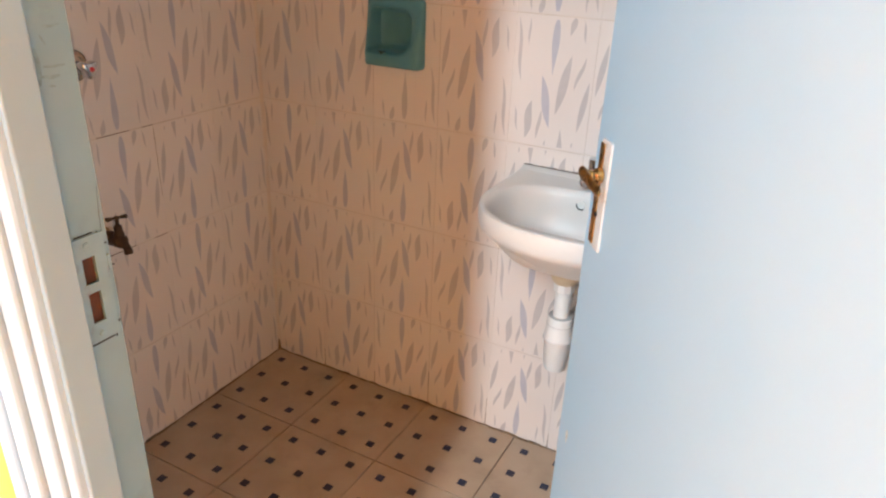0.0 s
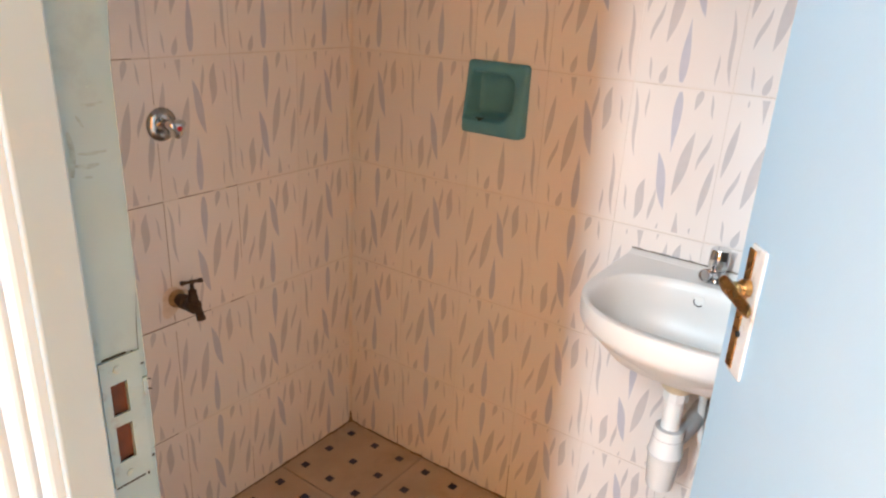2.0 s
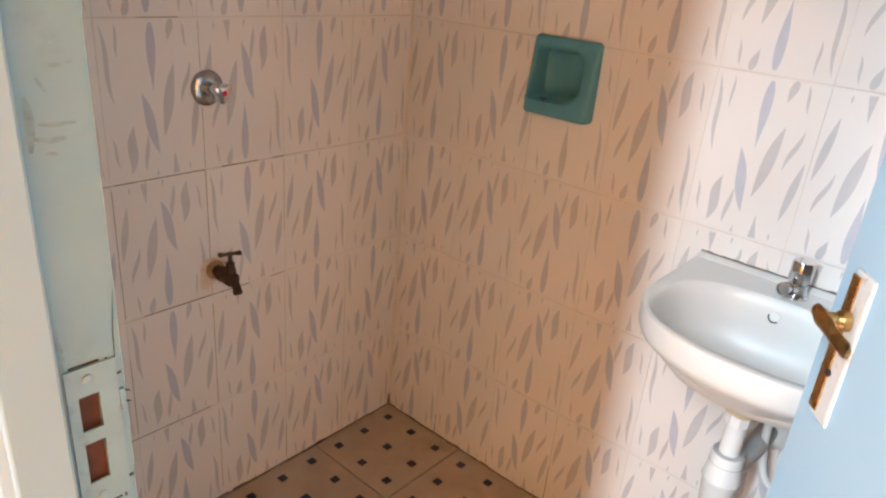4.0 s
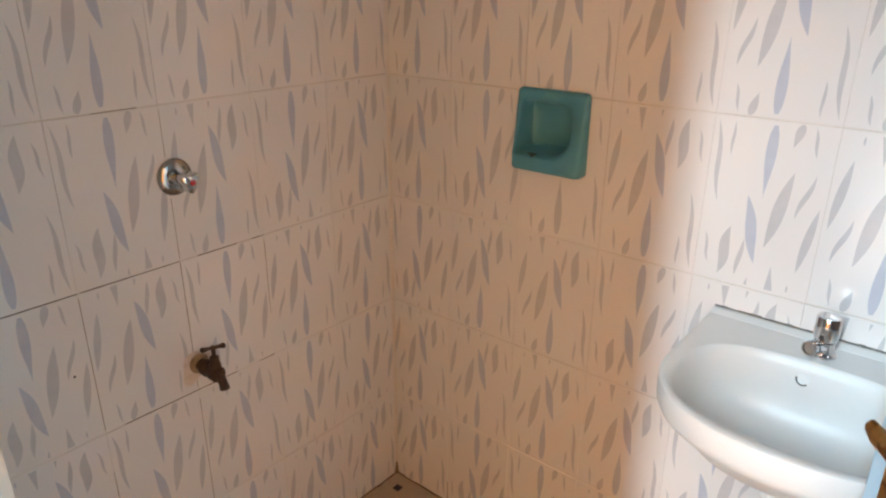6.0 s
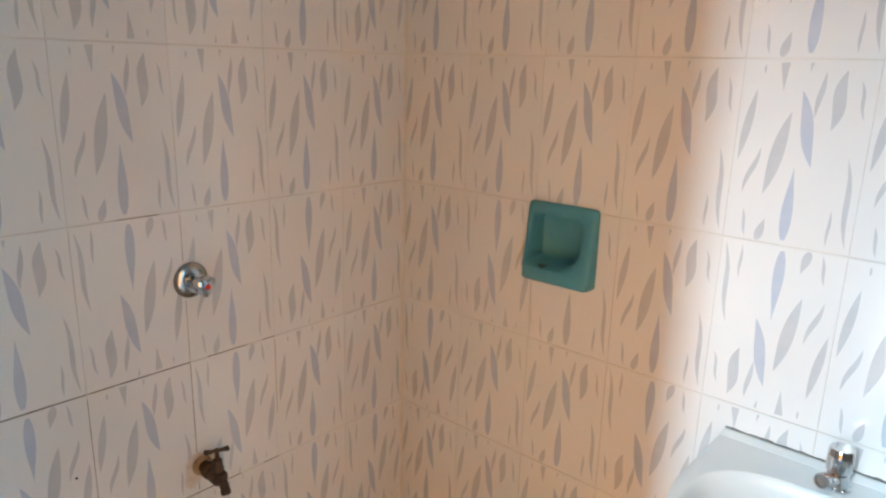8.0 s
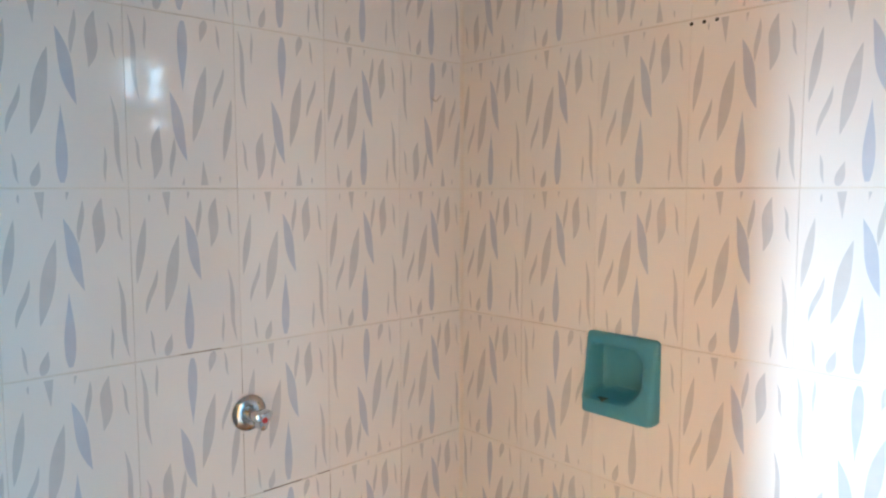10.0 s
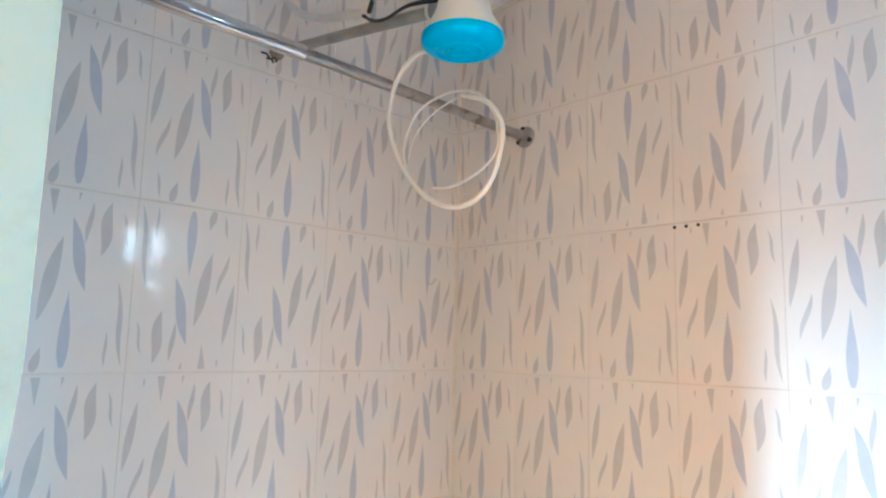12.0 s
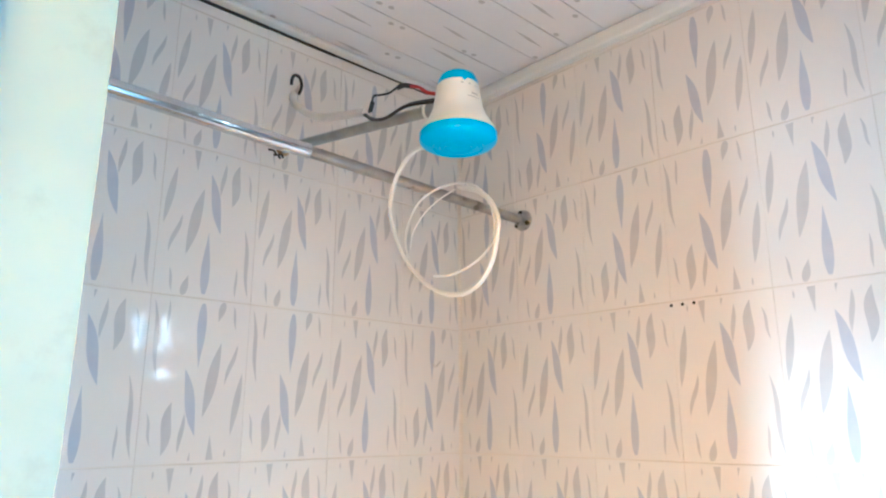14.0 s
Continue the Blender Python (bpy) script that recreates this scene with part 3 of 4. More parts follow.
# ---- bib tap on the west wall ----
TY, TZ = -0.592, 0.655
tap = empty("bib_tap", (0, TY, TZ))
tagged(tap, "rusty brown garden-type bib tap with a cross handle", "tap")
bm = bmesh.new()
lathe(bm, [(0.021, 0.0012), (0.022, 0.004), (0.019, 0.009), (0.015, 0.012), (0.0, 0.012)], 28, along((0, TY, TZ), (1, TY, TZ)))
child(tap, "flange", bm, M_RUSTSTAIN, "rust-stained wall flange")
bm = bmesh.new()
lathe(bm, [(0.0135, 0.012), (0.0135, 0.026), (0.0175, 0.027), (0.0175, 0.040), (0.0145, 0.042), (0.0145, 0.052), (0.017, 0.056), (0.017, 0.074), (0.011, 0.082), (0, 0.082)], 24, along((0, TY, TZ), (1, TY, TZ)))
child(tap, "body", bm, M_RUST)
bm = bmesh.new()
tube(bm, [(0.066, TY, TZ + 0.002), (0.078, TY, TZ - 0.002), (0.086, TY, TZ - 0.010), (0.090, TY, TZ - 0.019)], 0.0092, 14)
child(tap, "spout", bm, M_RUST)
bm = bmesh.new()
rod(bm, (0.090, TY, TZ - 0.018), (0.092, TY, TZ - 0.027), 0.0102, 18, 0.001)
child(tap, "nozzle", bm, M_RUST)
bm = bmesh.new()
lathe(bm, [(0.011, 0), (0.0125, 0.010), (0.0095, 0.018), (0.0095, 0.029), (0.0045, 0.033), (0.0045, 0.052), (0, 0.052)], 20, along((0.066, TY, TZ + 0.01), (0.066, TY, TZ + 1)))
child(tap, "bonnet", bm, M_RUST)
bm = bmesh.new()
ring = []
for s, rr in ((-0.0245, 0.003), (-0.022, 0.0062), (-0.016, 0.005), (-0.007, 0.0036), (0, 0.0058), (0.007, 0.0036), (0.016, 0.005), (0.022, 0.0062), (0.0245, 0.003)):
    ring.append([(0.066 + s * 0.35 + rr * math.cos(a) * 0.9, TY + s * 0.94, TZ + 0.060 + rr * math.sin(a)) for a in (2 * math.pi * i / 12 for i in range(12))])
rings_mesh(bm, ring)
child(tap, "tee_handle", bm, M_RUST)
# rust smear on the tile round the fixing
bm = bmesh.new()
pts = []
for i in range(40):
    a = 2 * math.pi * i / 40
    rr = 0.027 + 0.004 * math.sin(2 * a + 1) + 0.003 * math.sin(5 * a) + 0.020 * max(0, math.cos(a - 4.0)) ** 4 + 0.016 * max(0, math.cos(a - 2.2)) ** 6
    pts.append((0.0009, TY + rr * math.cos(a), TZ - 0.003 + rr * math.sin(a)))
bm.faces.new([bm.verts.new(p) for p in pts])
tagged(mesh_object("rust_stain", bm, M_STAIN), "brown rust stain on the tile round the tap", "stain")

# ---- wash basin ----
BX, BY = 1.062, -0.20
basin = empty("wash_basin", (BX, 0, 0.835))
tagged(basin, "white ceramic wall-hung wash basin with a rounded front", "wash basin")
N = 72


def outline(scale, z, hw=0.2125, back=0.1985, front=0.193, cx=BX, cy=BY):
    pts = []
    for i in range(N):
        a = 2 * math.pi * i / N
        c, s = math.cos(a), math.sin(a)
        if s >= 0:
            r = ((abs(c) / hw) ** 60 + (abs(s) / back) ** 60) ** (-1 / 60)
        else:
            r = ((abs(c) / hw) ** 2.35 + (abs(s) / front) ** 2.35) ** (-1 / 2.35)
        x, y = cx + scale * r * c, cy + r * s * (scale if s < 0 else 1 - (1 - scale) * 0.2)
        pts.append((x, min(y, -0.0008), z))
    return pts


def ellipse(cx, cy, rx, ry, z):
    return [(cx + rx * math.cos(2 * math.pi * i / N), cy + ry * math.sin(2 * math.pi * i / N), z) for i in range(N)]


def opening(rx, ry, z, dy=0.0, power=2.7):
    """A ring of the bowl's rounded inside, fuller than an ellipse."""
    pts = []
    for i in range(N):
        a = 2 * math.pi * i / N
        c, s = math.cos(a), math.sin(a)
        r = ((abs(c) / rx) ** power + (abs(s) / ry) ** power) ** (-1 / power)
        pts.append((BX + r * c, IY + dy + r * s, z))
    return pts


bm = bmesh.new()
IY = -0.233
rings_mesh(bm, [
    ellipse(BX - 0.011, -0.2, 0.028, 0.028, 0.679), ellipse(BX - 0.011, -0.2, 0.050, 0.050, 0.687), ellipse(BX, -0.19, 0.100, 0.104, 0.7075),
    ellipse(BX, -0.19, 0.146, 0.148, 0.736), outline(0.865, 0.765), outline(0.93, 0.776), outline(0.974, 0.785), outline(0.996, 0.796), outline(1.0, 0.812), outline(1.0, 0.828),
    outline(0.994, 0.8325), outline(0.982, 0.834), outline(0.955, 0.834),
    opening(0.189, 0.137, 0.833), opening(0.184, 0.132, 0.829), opening(0.178, 0.127, 0.815), opening(0.171, 0.121, 0.785), opening(0.160, 0.111, 0.748, 0.001, 2.6),
    opening(0.138, 0.094, 0.722, 0.003, 2.4), opening(0.095, 0.065, 0.709, 0.008, 2.2), ellipse(BX, IY + 0.015, 0.05, 0.042, 0.7065), ellipse(BX, IY + 0.015, 0.023, 0.023, 0.706),
])
child(basin, "bowl", bm, M_BASIN)
bm = bmesh.new()
lathe(bm, [(0.024, 0), (0.023, 0.003), (0.017, 0.003), (0.014, 0.001), (0, 0.001)], 28, Matrix.Translation((BX, IY + 0.015, 0.7055)))
child(basin, "waste", bm, M_CHROME, "chrome waste ring")
OV = along((BX - 0.023, IY + 0.1245, 0.803), (BX - 0.023, IY - 1.0, 1.02))
OVA = 165
bm = bmesh.new()
lathe(bm, [(0.0112, -0.004), (0.0112, 0.002), (0.0095, 0.003), (0.008, 0.002), (0.008, 0.0), (0, 0.0)], 28, OV)
overflow = child(basin, "overflow_ring", bm, M_WHITEPLASTIC, "white overflow ring")
bm = bmesh.new()
lathe(bm, [(0.0078, 0.0002), (0.0078, 0.0006), (0, 0.0006)], 24, OV)
b_ = part("overflow_hole", bm, M_WHITEPLASTIC, overflow, "white overflow insert", True)
# dark arc painted as the shade on one side of the overflow ring
bm = bmesh.new()
tube(bm, [OV @ Vector((0.0098 * math.cos(a), 0.0098 * math.sin(a), 0.0024)) for a in (radians(d) for d in range(OVA, OVA + 171, 19))], 0.0013, 8, 2)
part("overflow_shade", bm, M_DARK, overflow, "dark crescent painted as shade on the overflow ring", True)
bm = bmesh.new()
for i in range(40):
    x0 = BX - 0.210 + 0.0105 * i
    box(bm, x0, x0 + 0.0105, -0.004, -0.0004, 0.8395, 0.8418 + 0.0012 * math.sin(i * 1.7) * math.sin(i * 0.63))
tagged(mesh_object("sealant_strip", bm, M_SILICONE), "dirty dark sealant line between basin and tiles", "sealant")

# sloping upstand along the wall
bm = bmesh.new()
rings_mesh(bm, [[(BX + sx * 0.2095, y, z) for y, z in ((-0.0008, 0.8325), (-0.0008, 0.8394), (-0.009, 0.8394), (-0.012, 0.8385), (-0.024, 0.8345), (-0.026, 0.8325))] for sx in (-1, 1)])
child(basin, "upstand", bm, M_BASIN, "", False)

# basin tap
FX, FY = 1.0505, -0.060
pillar = empty("pillar_tap", (FX, FY, 0.834))
tagged(pillar, "chrome push-top pillar tap on the basin ledge", "tap")
bm = bmesh.new()
lathe(bm, [(0.0, 0.0006), (0.0225, 0.0006), (0.0225, 0.003), (0.019, 0.006), (0.017, 0.014), (0.0165, 0.0255), (0.0, 0.0255)], 32, Matrix.Translation((FX, FY, 0.834)))
child(pillar, "body", bm, M_CHROME)
bm = bmesh.new()
ring = []
for s_, (dy, dz, hw, hh) in enumerate(((0.0, 0.014, 0.014, 0.011), (0.018, 0.017, 0.013, 0.011), (0.032, 0.021, 0.0125, 0.0115))):
    ring.append([(FX - dy * 0.34 + hw * math.cos(a), FY - dy * 0.94, 0.834 + dz + hh * math.sin(a)) for a in (2 * math.pi * i / 20 for i in range(20))])
rings_mesh(bm, ring)
spout = child(pillar, "spout", bm, M_CHROME)
bm = bmesh.new()
lathe(bm, [(0.0122, 0.0), (0.0128, 0.001), (0.0128, 0.011), (0.0115, 0.0125), (0.0095, 0.0125), (0.009, 0.010), (0.0, 0.010)], 28, along((FX - 0.0109, FY - 0.0301, 0.855), (FX - 0.0449, FY - 0.1241, 0.865)))
part("outlet_ring", bm, M_CHROME, spout, "knurled chrome outlet ring", True)
bm = bmesh.new()
lathe(bm, [(0.0145, 0.026), (0.0145, 0.029), (0.0190, 0.032), (0.0195, 0.036), (0.0195, 0.066), (0.0178, 0.0695), (0.0, 0.071)], 32, Matrix.Translation((FX, FY, 0.834)))
child(pillar, "push_knob", bm, M_CHROME)

# drain under the basin
PX, PY = 1.051, -0.2
trap = empty("bottle_trap", (PX, PY, 0.418))
tagged(trap, "white plastic bottle trap under the basin", "drain trap")
bm = bmesh.new()
lathe(bm, [(0.026, 0.651), (0.030, 0.655), (0.036, 0.669), (0.036, 0.675), (0.031, 0.679)], 28, Matrix.Translation((PX, PY, 0)))
child(trap, "nut", bm, M_IVORY, "ivory plastic coupling nut")
bm = bmesh.new()
lathe(bm, [(0.0235, 0.629), (0.025, 0.631), (0.025, 0.649), (0.0235, 0.6515), (0.0185, 0.6515)], 10, Matrix.Translation((PX, PY, 0)))
child(trap, "collar", bm, M_PVC, "", False)
bm = bmesh.new()
lathe(bm, [(0.0185, 0.55), (0.0185, 0.634)], 28, Matrix.Translation((PX, PY, 0)))
child(trap, "tail_pipe", bm, M_PVC)
bm = bmesh.new()
lathe(bm, [(0.0, 0.418), (0.019, 0.418), (0.0255, 0.421), (0.0275, 0.427), (0.0335, 0.499), (0.0352, 0.503), (0.0352, 0.508), (0.0338, 0.510), (0.0300, 0.541), (0.0300, 0.556), (0.0280, 0.562), (0.0215, 0.563), (0.0190, 0.558)], 32, Matrix.Translation((PX, PY, 0)))
child(trap, "bottle", bm, M_PVC)
for zc, rr in ((0.5625, 0.0272), (0.5415, 0.0298), (0.5045, 0.0350)):
    bm = bmesh.new()
    lathe(bm, [(rr - 0.001, zc - 0.0012), (rr + 0.0010, zc), (rr - 0.001, zc + 0.0012)], 32, Matrix.Translation((PX, PY, 0)))
    child(trap, "joint_ring", bm, M_GREYPVC, "thin dark joint ring")
bm = bmesh.new()
tube(bm, [(PX + 0.008, PY + 0.01, 0.530), (PX + 0.016, PY + 0.05, 0.532), (PX + 0.020, PY + 0.1, 0.532), (PX + 0.020, PY + 0.15, 0.530), (PX + 0.020, -0.0006, 0.528)], 0.020, 18)
child(trap, "outlet_pipe", bm, M_GREYPVC, "grey outlet pipe into the wall")
bm = bmesh.new()
lathe(bm, [(0.050, 0.0005), (0.050, 0.004), (0.044, 0.014), (0.030, 0.024), (0.022, 0.026)], 32, along((PX + 0.02, 0, 0.528), (PX + 0.02, -1, 0.528)))
child(trap, "wall_flange", bm, M_PVC, "white domed wall flange")

supply = empty("supply_hose", (1.145, 0, 0.46))
tagged(supply, "white flexible supply hose with a chrome angle valve", "water hose")
bm = bmesh.new()
tube(bm, [(1.072, -0.075, 0.74), (1.078, -0.085, 0.62), (1.085, -0.085, 0.52), (1.102, -0.075, 0.455), (1.13, -0.062, 0.437), (1.148, -0.052, 0.45)], 0.008, 12)
child(supply, "hose", bm, M_PVC)
bm = bmesh.new()
rod(bm, (1.148, -0.053, 0.443), (1.149, -0.05, 0.472), 0.011, 8)
child(supply, "hose_nut", bm, M_DULLCHROME)
bm = bmesh.new()
lathe(bm, [(0.015, 0.0005), (0.015, 0.003), (0.009, 0.006), (0.009, 0.045), (0.012, 0.047), (0.012, 0.066), (0.009, 0.068), (0, 0.068)], 20, along((1.148, 0, 0.478), (1.148, -1, 0.478)))
child(supply, "angle_valve", bm, M_DULLCHROME)

# ---- shower rail ----
rail = empty("shower_rail", (0.225, 0, 2.058))
tagged(rail, "chrome telescopic shower curtain rail between two walls", "shower rail")
RA, RM, RB = Vector((0.226, -0.0, 2.058)), Vector((0.243, -0.63, 2.0613)), Vector((0.258, SOUTH + 0.0006, 2.064))
bm = bmesh.new()
rod(bm, RA + (RM - RA) * 0.01, RM, 0.0115, 24)
child(rail, "inner_tube", bm, M_DULLCHROME, "dull chrome tube")
bm = bmesh.new()
rod(bm, RM, RB + (RM - RB) * 0.01, 0.0142, 24, 0.001)
child(rail, "outer_tube", bm, M_CHROME, "polished chrome tube")
bm = bmesh.new()
lathe(bm, [(0.026, 0.0004), (0.026, 0.004), (0.022, 0.0075), (0.015, 0.010), (0.014, 0.022), (0.0, 0.022)], 32, along(RA, RM))
fl = child(rail, "flange", bm, M_DULLCHROME, "dull round wall flange")
bm = bmesh.new()
lathe(bm, [(0.026, 0.0004), (0.026, 0.004), (0.022, 0.0075), (0.015, 0.010), (0.014, 0.022), (0.0, 0.022)], 32, along(RB, RM))
child(rail, "flange", bm, M_DULLCHROME)
for a in (100, 215, 330):
    sx, sz = RA.x + 0.0195 * math.cos(radians(a)), RA.z + 0.0195 * math.sin(radians(a))
    bm = bmesh.new()
    lathe(bm, [(0.0058, 0.004), (0.0058, 0.0098), (0.0, 0.0105)], 12, along((sx, 0, sz), (sx, -1, sz)))
    b_ = part("screw", bm, M_DARK, fl, "dark screw head", True)

# ---- electric shower head ----
SX, SY = 0.556, -0.55
shower = empty("electric_shower_head", (SX, SY, 1.98))
tagged(shower, "white and bright blue electric shower head on a grey arm", "shower head")
T = Matrix.Translation((SX, SY, 0))
bm = bmesh.new()
lathe(bm, [(0.0, 2.0005), (0.011, 2.0005), (0.0125, 2.002), (0.020, 2.002), (0.0215, 2.0005), (0.029, 2.001), (0.0305, 2.0025), (0.039, 2.003), (0.0405, 2.0015), (0.048, 2.003), (0.056, 2.006), (0.0612, 2.0105), (0.0625, 2.014), (0.0622, 2.0235), (0.060, 2.0248)], 56, T)
child(shower, "spray_plate", bm, M_CYAN, "bright blue ridged spray plate")
bm = bmesh.new()
lathe(bm, [(0.0605, 2.025), (0.0595, 2.031), (0.0515, 2.043), (0.0445, 2.056), (0.0402, 2.069), (0.0362, 2.095), (0.0345, 2.106), (0.033, 2.1075)], 56, T)
child(shower, "housing", bm, M_SHOWER, "white plastic housing")
bm = bmesh.new()
lathe(bm, [(0.0335, 2.1078), (0.0325, 2.115), (0.0285, 2.1235), (0.020, 2.129), (0.008, 2.1312), (0.0, 2.1315)], 56, T)
child(shower, "cap", bm, M_CYAN, "bright blue cap")
bm = bmesh.new()
a0 = radians(-27)
nv = [bm.verts.new((SX + 0.0352 * math.cos(a0 + da), SY + 0.0352 * math.sin(a0 + da), z)) for da, z in ((-0.16, 2.1078), (0.16, 2.1078), (0.0, 2.1005))]
bm.faces.new(nv)
child(shower, "cap_tab", bm, M_CYAN, "", False)
bm = bmesh.new()
rod(bm, (0.0, -0.548, 2.167), (SX - 0.055, -0.55, 2.086), 0.0102, 24)
child(shower, "arm", bm, M_GREYPIPE, "grey painted water pipe arm")
bm = bmesh.new()
rod(bm, (SX - 0.066, -0.55, 2.0870), (SX - 0.03, -0.55, 2.0805), 0.0152, 24, 0.002)
child(shower, "arm_nut", bm, M_DULLCHROME, "dull metal coupling")
bm = bmesh.new()
rod(bm, (SX - 0.070, -0.55, 2.0877), (SX - 0.0665, -0.55, 2.0871), 0.0162, 24)
child(shower, "washer", bm, M_WHITEPLASTIC, "white washer")
bm = bmesh.new()
lathe(bm, [(0.017, 0.0004), (0.017, 0.003), (0.013, 0.006), (0.0, 0.006)], 28, along((0, -0.548, 2.167), (1, -0.548, 2.167)))
child(shower, "arm_flange", bm, M_RUSTSTAIN, "rusty wall flange")
for y0, z0, y1, z1 in ((-0.585, 2.155, -0.566, 2.148), (-0.572, 2.146, -0.556, 2.141), (-0.560, 2.150, -0.549, 2.144)):
    bm = bmesh.new()
    tube(bm, [(0.004, y0, z0), (0.009, (y0 + y1) / 2, (z0 + z1) / 2 + 0.002), (0.006, y1, z1)], 0.0022, 8, 3)
    child(shower, "sealing_tape", bm, M_DARK, "dark frayed sealing tape at the wall")
# printed marks on the housing
for ang, zc, w, hgt, rr in ((-34, 2.097, 0.004, 0.004, 0.0362), (-14, 2.0965, 0.003, 0.004, 0.0362), (4, 2.096, 0.003, 0.004, 0.0362), (-2, 2.080, 0.013, 0.0042, 0.0390), (-6, 2.0735, 0.022, 0.0026, 0.0402)):
    bm = bmesh.new()
    pts = []
    for du in (-0.5, -0.17, 0.17, 0.5):
        aa = radians(ang) + du * w / rr
        pts.append((aa, 0.5))
    top = [bm.verts.new((SX + (rr - 0.0005) * math.cos(a), SY + (rr - 0.0005) * math.sin(a), zc + hgt / 2)) for a, _ in pts]
    low = [bm.verts.new((SX + (rr + 0.0014) * math.cos(a), SY + (rr + 0.0014) * math.sin(a), zc - hgt / 2)) for a, _ in pts]
    for i in range(3):
        bm.faces.new((top[i], top[i + 1], low[i + 1], low[i]))
    child(shower, "printed_mark", bm, M_GREYPVC, "small grey printed mark", False)

shower.location.z -= 0.005

# hand shower hose looped under the head
bm = bmesh.new()
tube(bm, [(0.505, -0.53, 2.008), (0.454, -0.54, 2.03), (0.41, -0.54, 2.014), (0.382, -0.54, 1.979), (0.374, -0.54, 1.934), (0.393, -0.54, 1.879), (0.428, -0.54, 1.828), (0.474, -0.54, 1.788),
          (0.529, -0.54, 1.765), (0.578, -0.54, 1.769), (0.611, -0.54, 1.798), (0.625, -0.54, 1.838), (0.626, -0.538, 1.868), (0.606, -0.532, 1.899), (0.574, -0.525, 1.925), (0.52, -0.512, 1.948)], 0.0039, 12, 6)
tagged(mesh_object("shower_hose", bm, M_HOSE, True), "thin white plastic hose hanging in a loop", "hose")
bm = bmesh.new()
tube(bm, [(0.376, -0.5, 1.858), (0.369, -0.5, 1.891), (0.38, -0.5, 1.925), (0.41, -0.5, 1.955), (0.47, -0.502, 1.965), (0.54, -0.51, 1.950), (0.59, -0.52, 1.91), (0.606, -0.525, 1.87), (0.607, -0.528, 1.842), (0.592, -0.53, 1.823), (0.563, -0.53, 1.809), (0.519, -0.53, 1.799), (0.478, -0.53, 1.803)], 0.0021, 12, 6)
tagged(mesh_object("shower_hose", bm, M_HOSE, True), "thin white plastic hose coiled inside the loop", "hose")
bm = bmesh.new()
tube(bm, [(0.382, -0.5, 1.873), (0.392, -0.5, 1.902), (0.417, -0.5, 1.927), (0.454, -0.5, 1.944), (0.50, -0.503, 1.952)], 0.0013, 10, 6)
tagged(mesh_object("shower_hose", bm, M_HOSE, True), "thin pale end of the coiled hose", "hose")

# wiring of the shower
def wire(name, pts, rad, material, label):
    bm = bmesh.new()
    tube(bm, pts, rad, 10, 6)
    return tagged(mesh_object(name, bm, material, True), label, "wire")


wire("cable_conduit", [(0.001, -0.53, 2.300), (0.023, -0.54, 2.271), (0.074, -0.545, 2.228), (0.152, -0.548, 2.186), (0.243, -0.55, 2.160), (0.307, -0.55, 2.143)], 0.0085, M_SLEEVE, "pale plastic cable sleeve from wall to shower arm")
wire("wire_loop", [(0.0012, -0.536, 2.322), (0.008, -0.538, 2.337), (0.012, -0.531, 2.344), (0.012, -0.520, 2.338), (0.009, -0.514, 2.322), (0.003, -0.517, 2.304)], 0.0036, M_BLACK, "black wire loop sticking out of the tiled wall")
wire("shower_wire", [(0.303, -0.552, 2.140), (0.33, -0.556, 2.122), (0.38, -0.565, 2.100), (0.43, -0.560, 2.108), (0.465, -0.556, 2.106), (SX - 0.037, -0.556, 2.092)], 0.0026, M_BLACK, "black insulated wire along the shower arm")
wire("shower_wire", [(0.305, -0.548, 2.140), (0.345, -0.562, 2.112), (0.40, -0.572, 2.094), (0.45, -0.570, 2.099), (SX - 0.036, -0.562, 2.086)], 0.0028, M_BLACK, "black insulated wire along the shower arm")
wire("shower_wire", [(0.318, -0.55, 2.138), (0.328, -0.552, 2.150), (0.333, -0.552, 2.166), (0.352, -0.552, 2.162), (0.379, -0.552, 2.156), (0.400, -0.552, 2.158), (0.419, -0.552, 2.155)], 0.0020, M_BLACK, "thin dark wire arching above the shower arm")
wire("taped_joint", [(0.323, -0.552, 2.138), (0.331, -0.552, 2.156)], 0.0045, M_BLACK, "black taped wire joint")
wire("taped_joint", [(0.405, -0.552, 2.157), (0.422, -0.552, 2.155), (0.441, -0.552, 2.146)], 0.0045, M_BLACK, "black taped wire joint")
wire("red_wire", [(0.441, -0.552, 2.146), (0.462, -0.553, 2.136), (0.486, -0.554, 2.117), (SX - 0.036, -0.554, 2.100)], 0.0032, M_RED, "red insulated wire into the shower housing")

# drilled holes and marks on the tiles
for hx in (0.601, 0.625, 0.649):
    bm = bmesh.new()
    lathe(bm, [(0.0038, 0.0), (0.0034, 0.0009), (0, 0.0009)], 12, along((hx, 0.0, 1.80), (hx, -1, 1.80)))
    tagged(mesh_object("drill_hole", bm, M_DARK, True), "small dark drilled hole in the tiles", "hole", "drilled holes in a row")
bm = bmesh.new()
lathe(bm, [(0.0025, 0.0), (0.002, 0.0008), (0, 0.0008)], 12, along((0.0, -0.833, 0.735), (1, -0.833, 0.735)))
tagged(mesh_object("drill_hole", bm, M_DARK, True), "tiny dark hole in the tile", "hole")

bm = bmesh.new()
tube(bm, [(0.0012, -0.10, 1.716), (0.0014, -0.088, 1.710), (0.0014, -0.080, 1.716), (0.0012, -0.072, 1.724)], 0.0022, 8, 4)
tagged(mesh_object("sealant_smear", bm, M_SMEAR, True), "small dried smear of sealant on the tile", "smear")
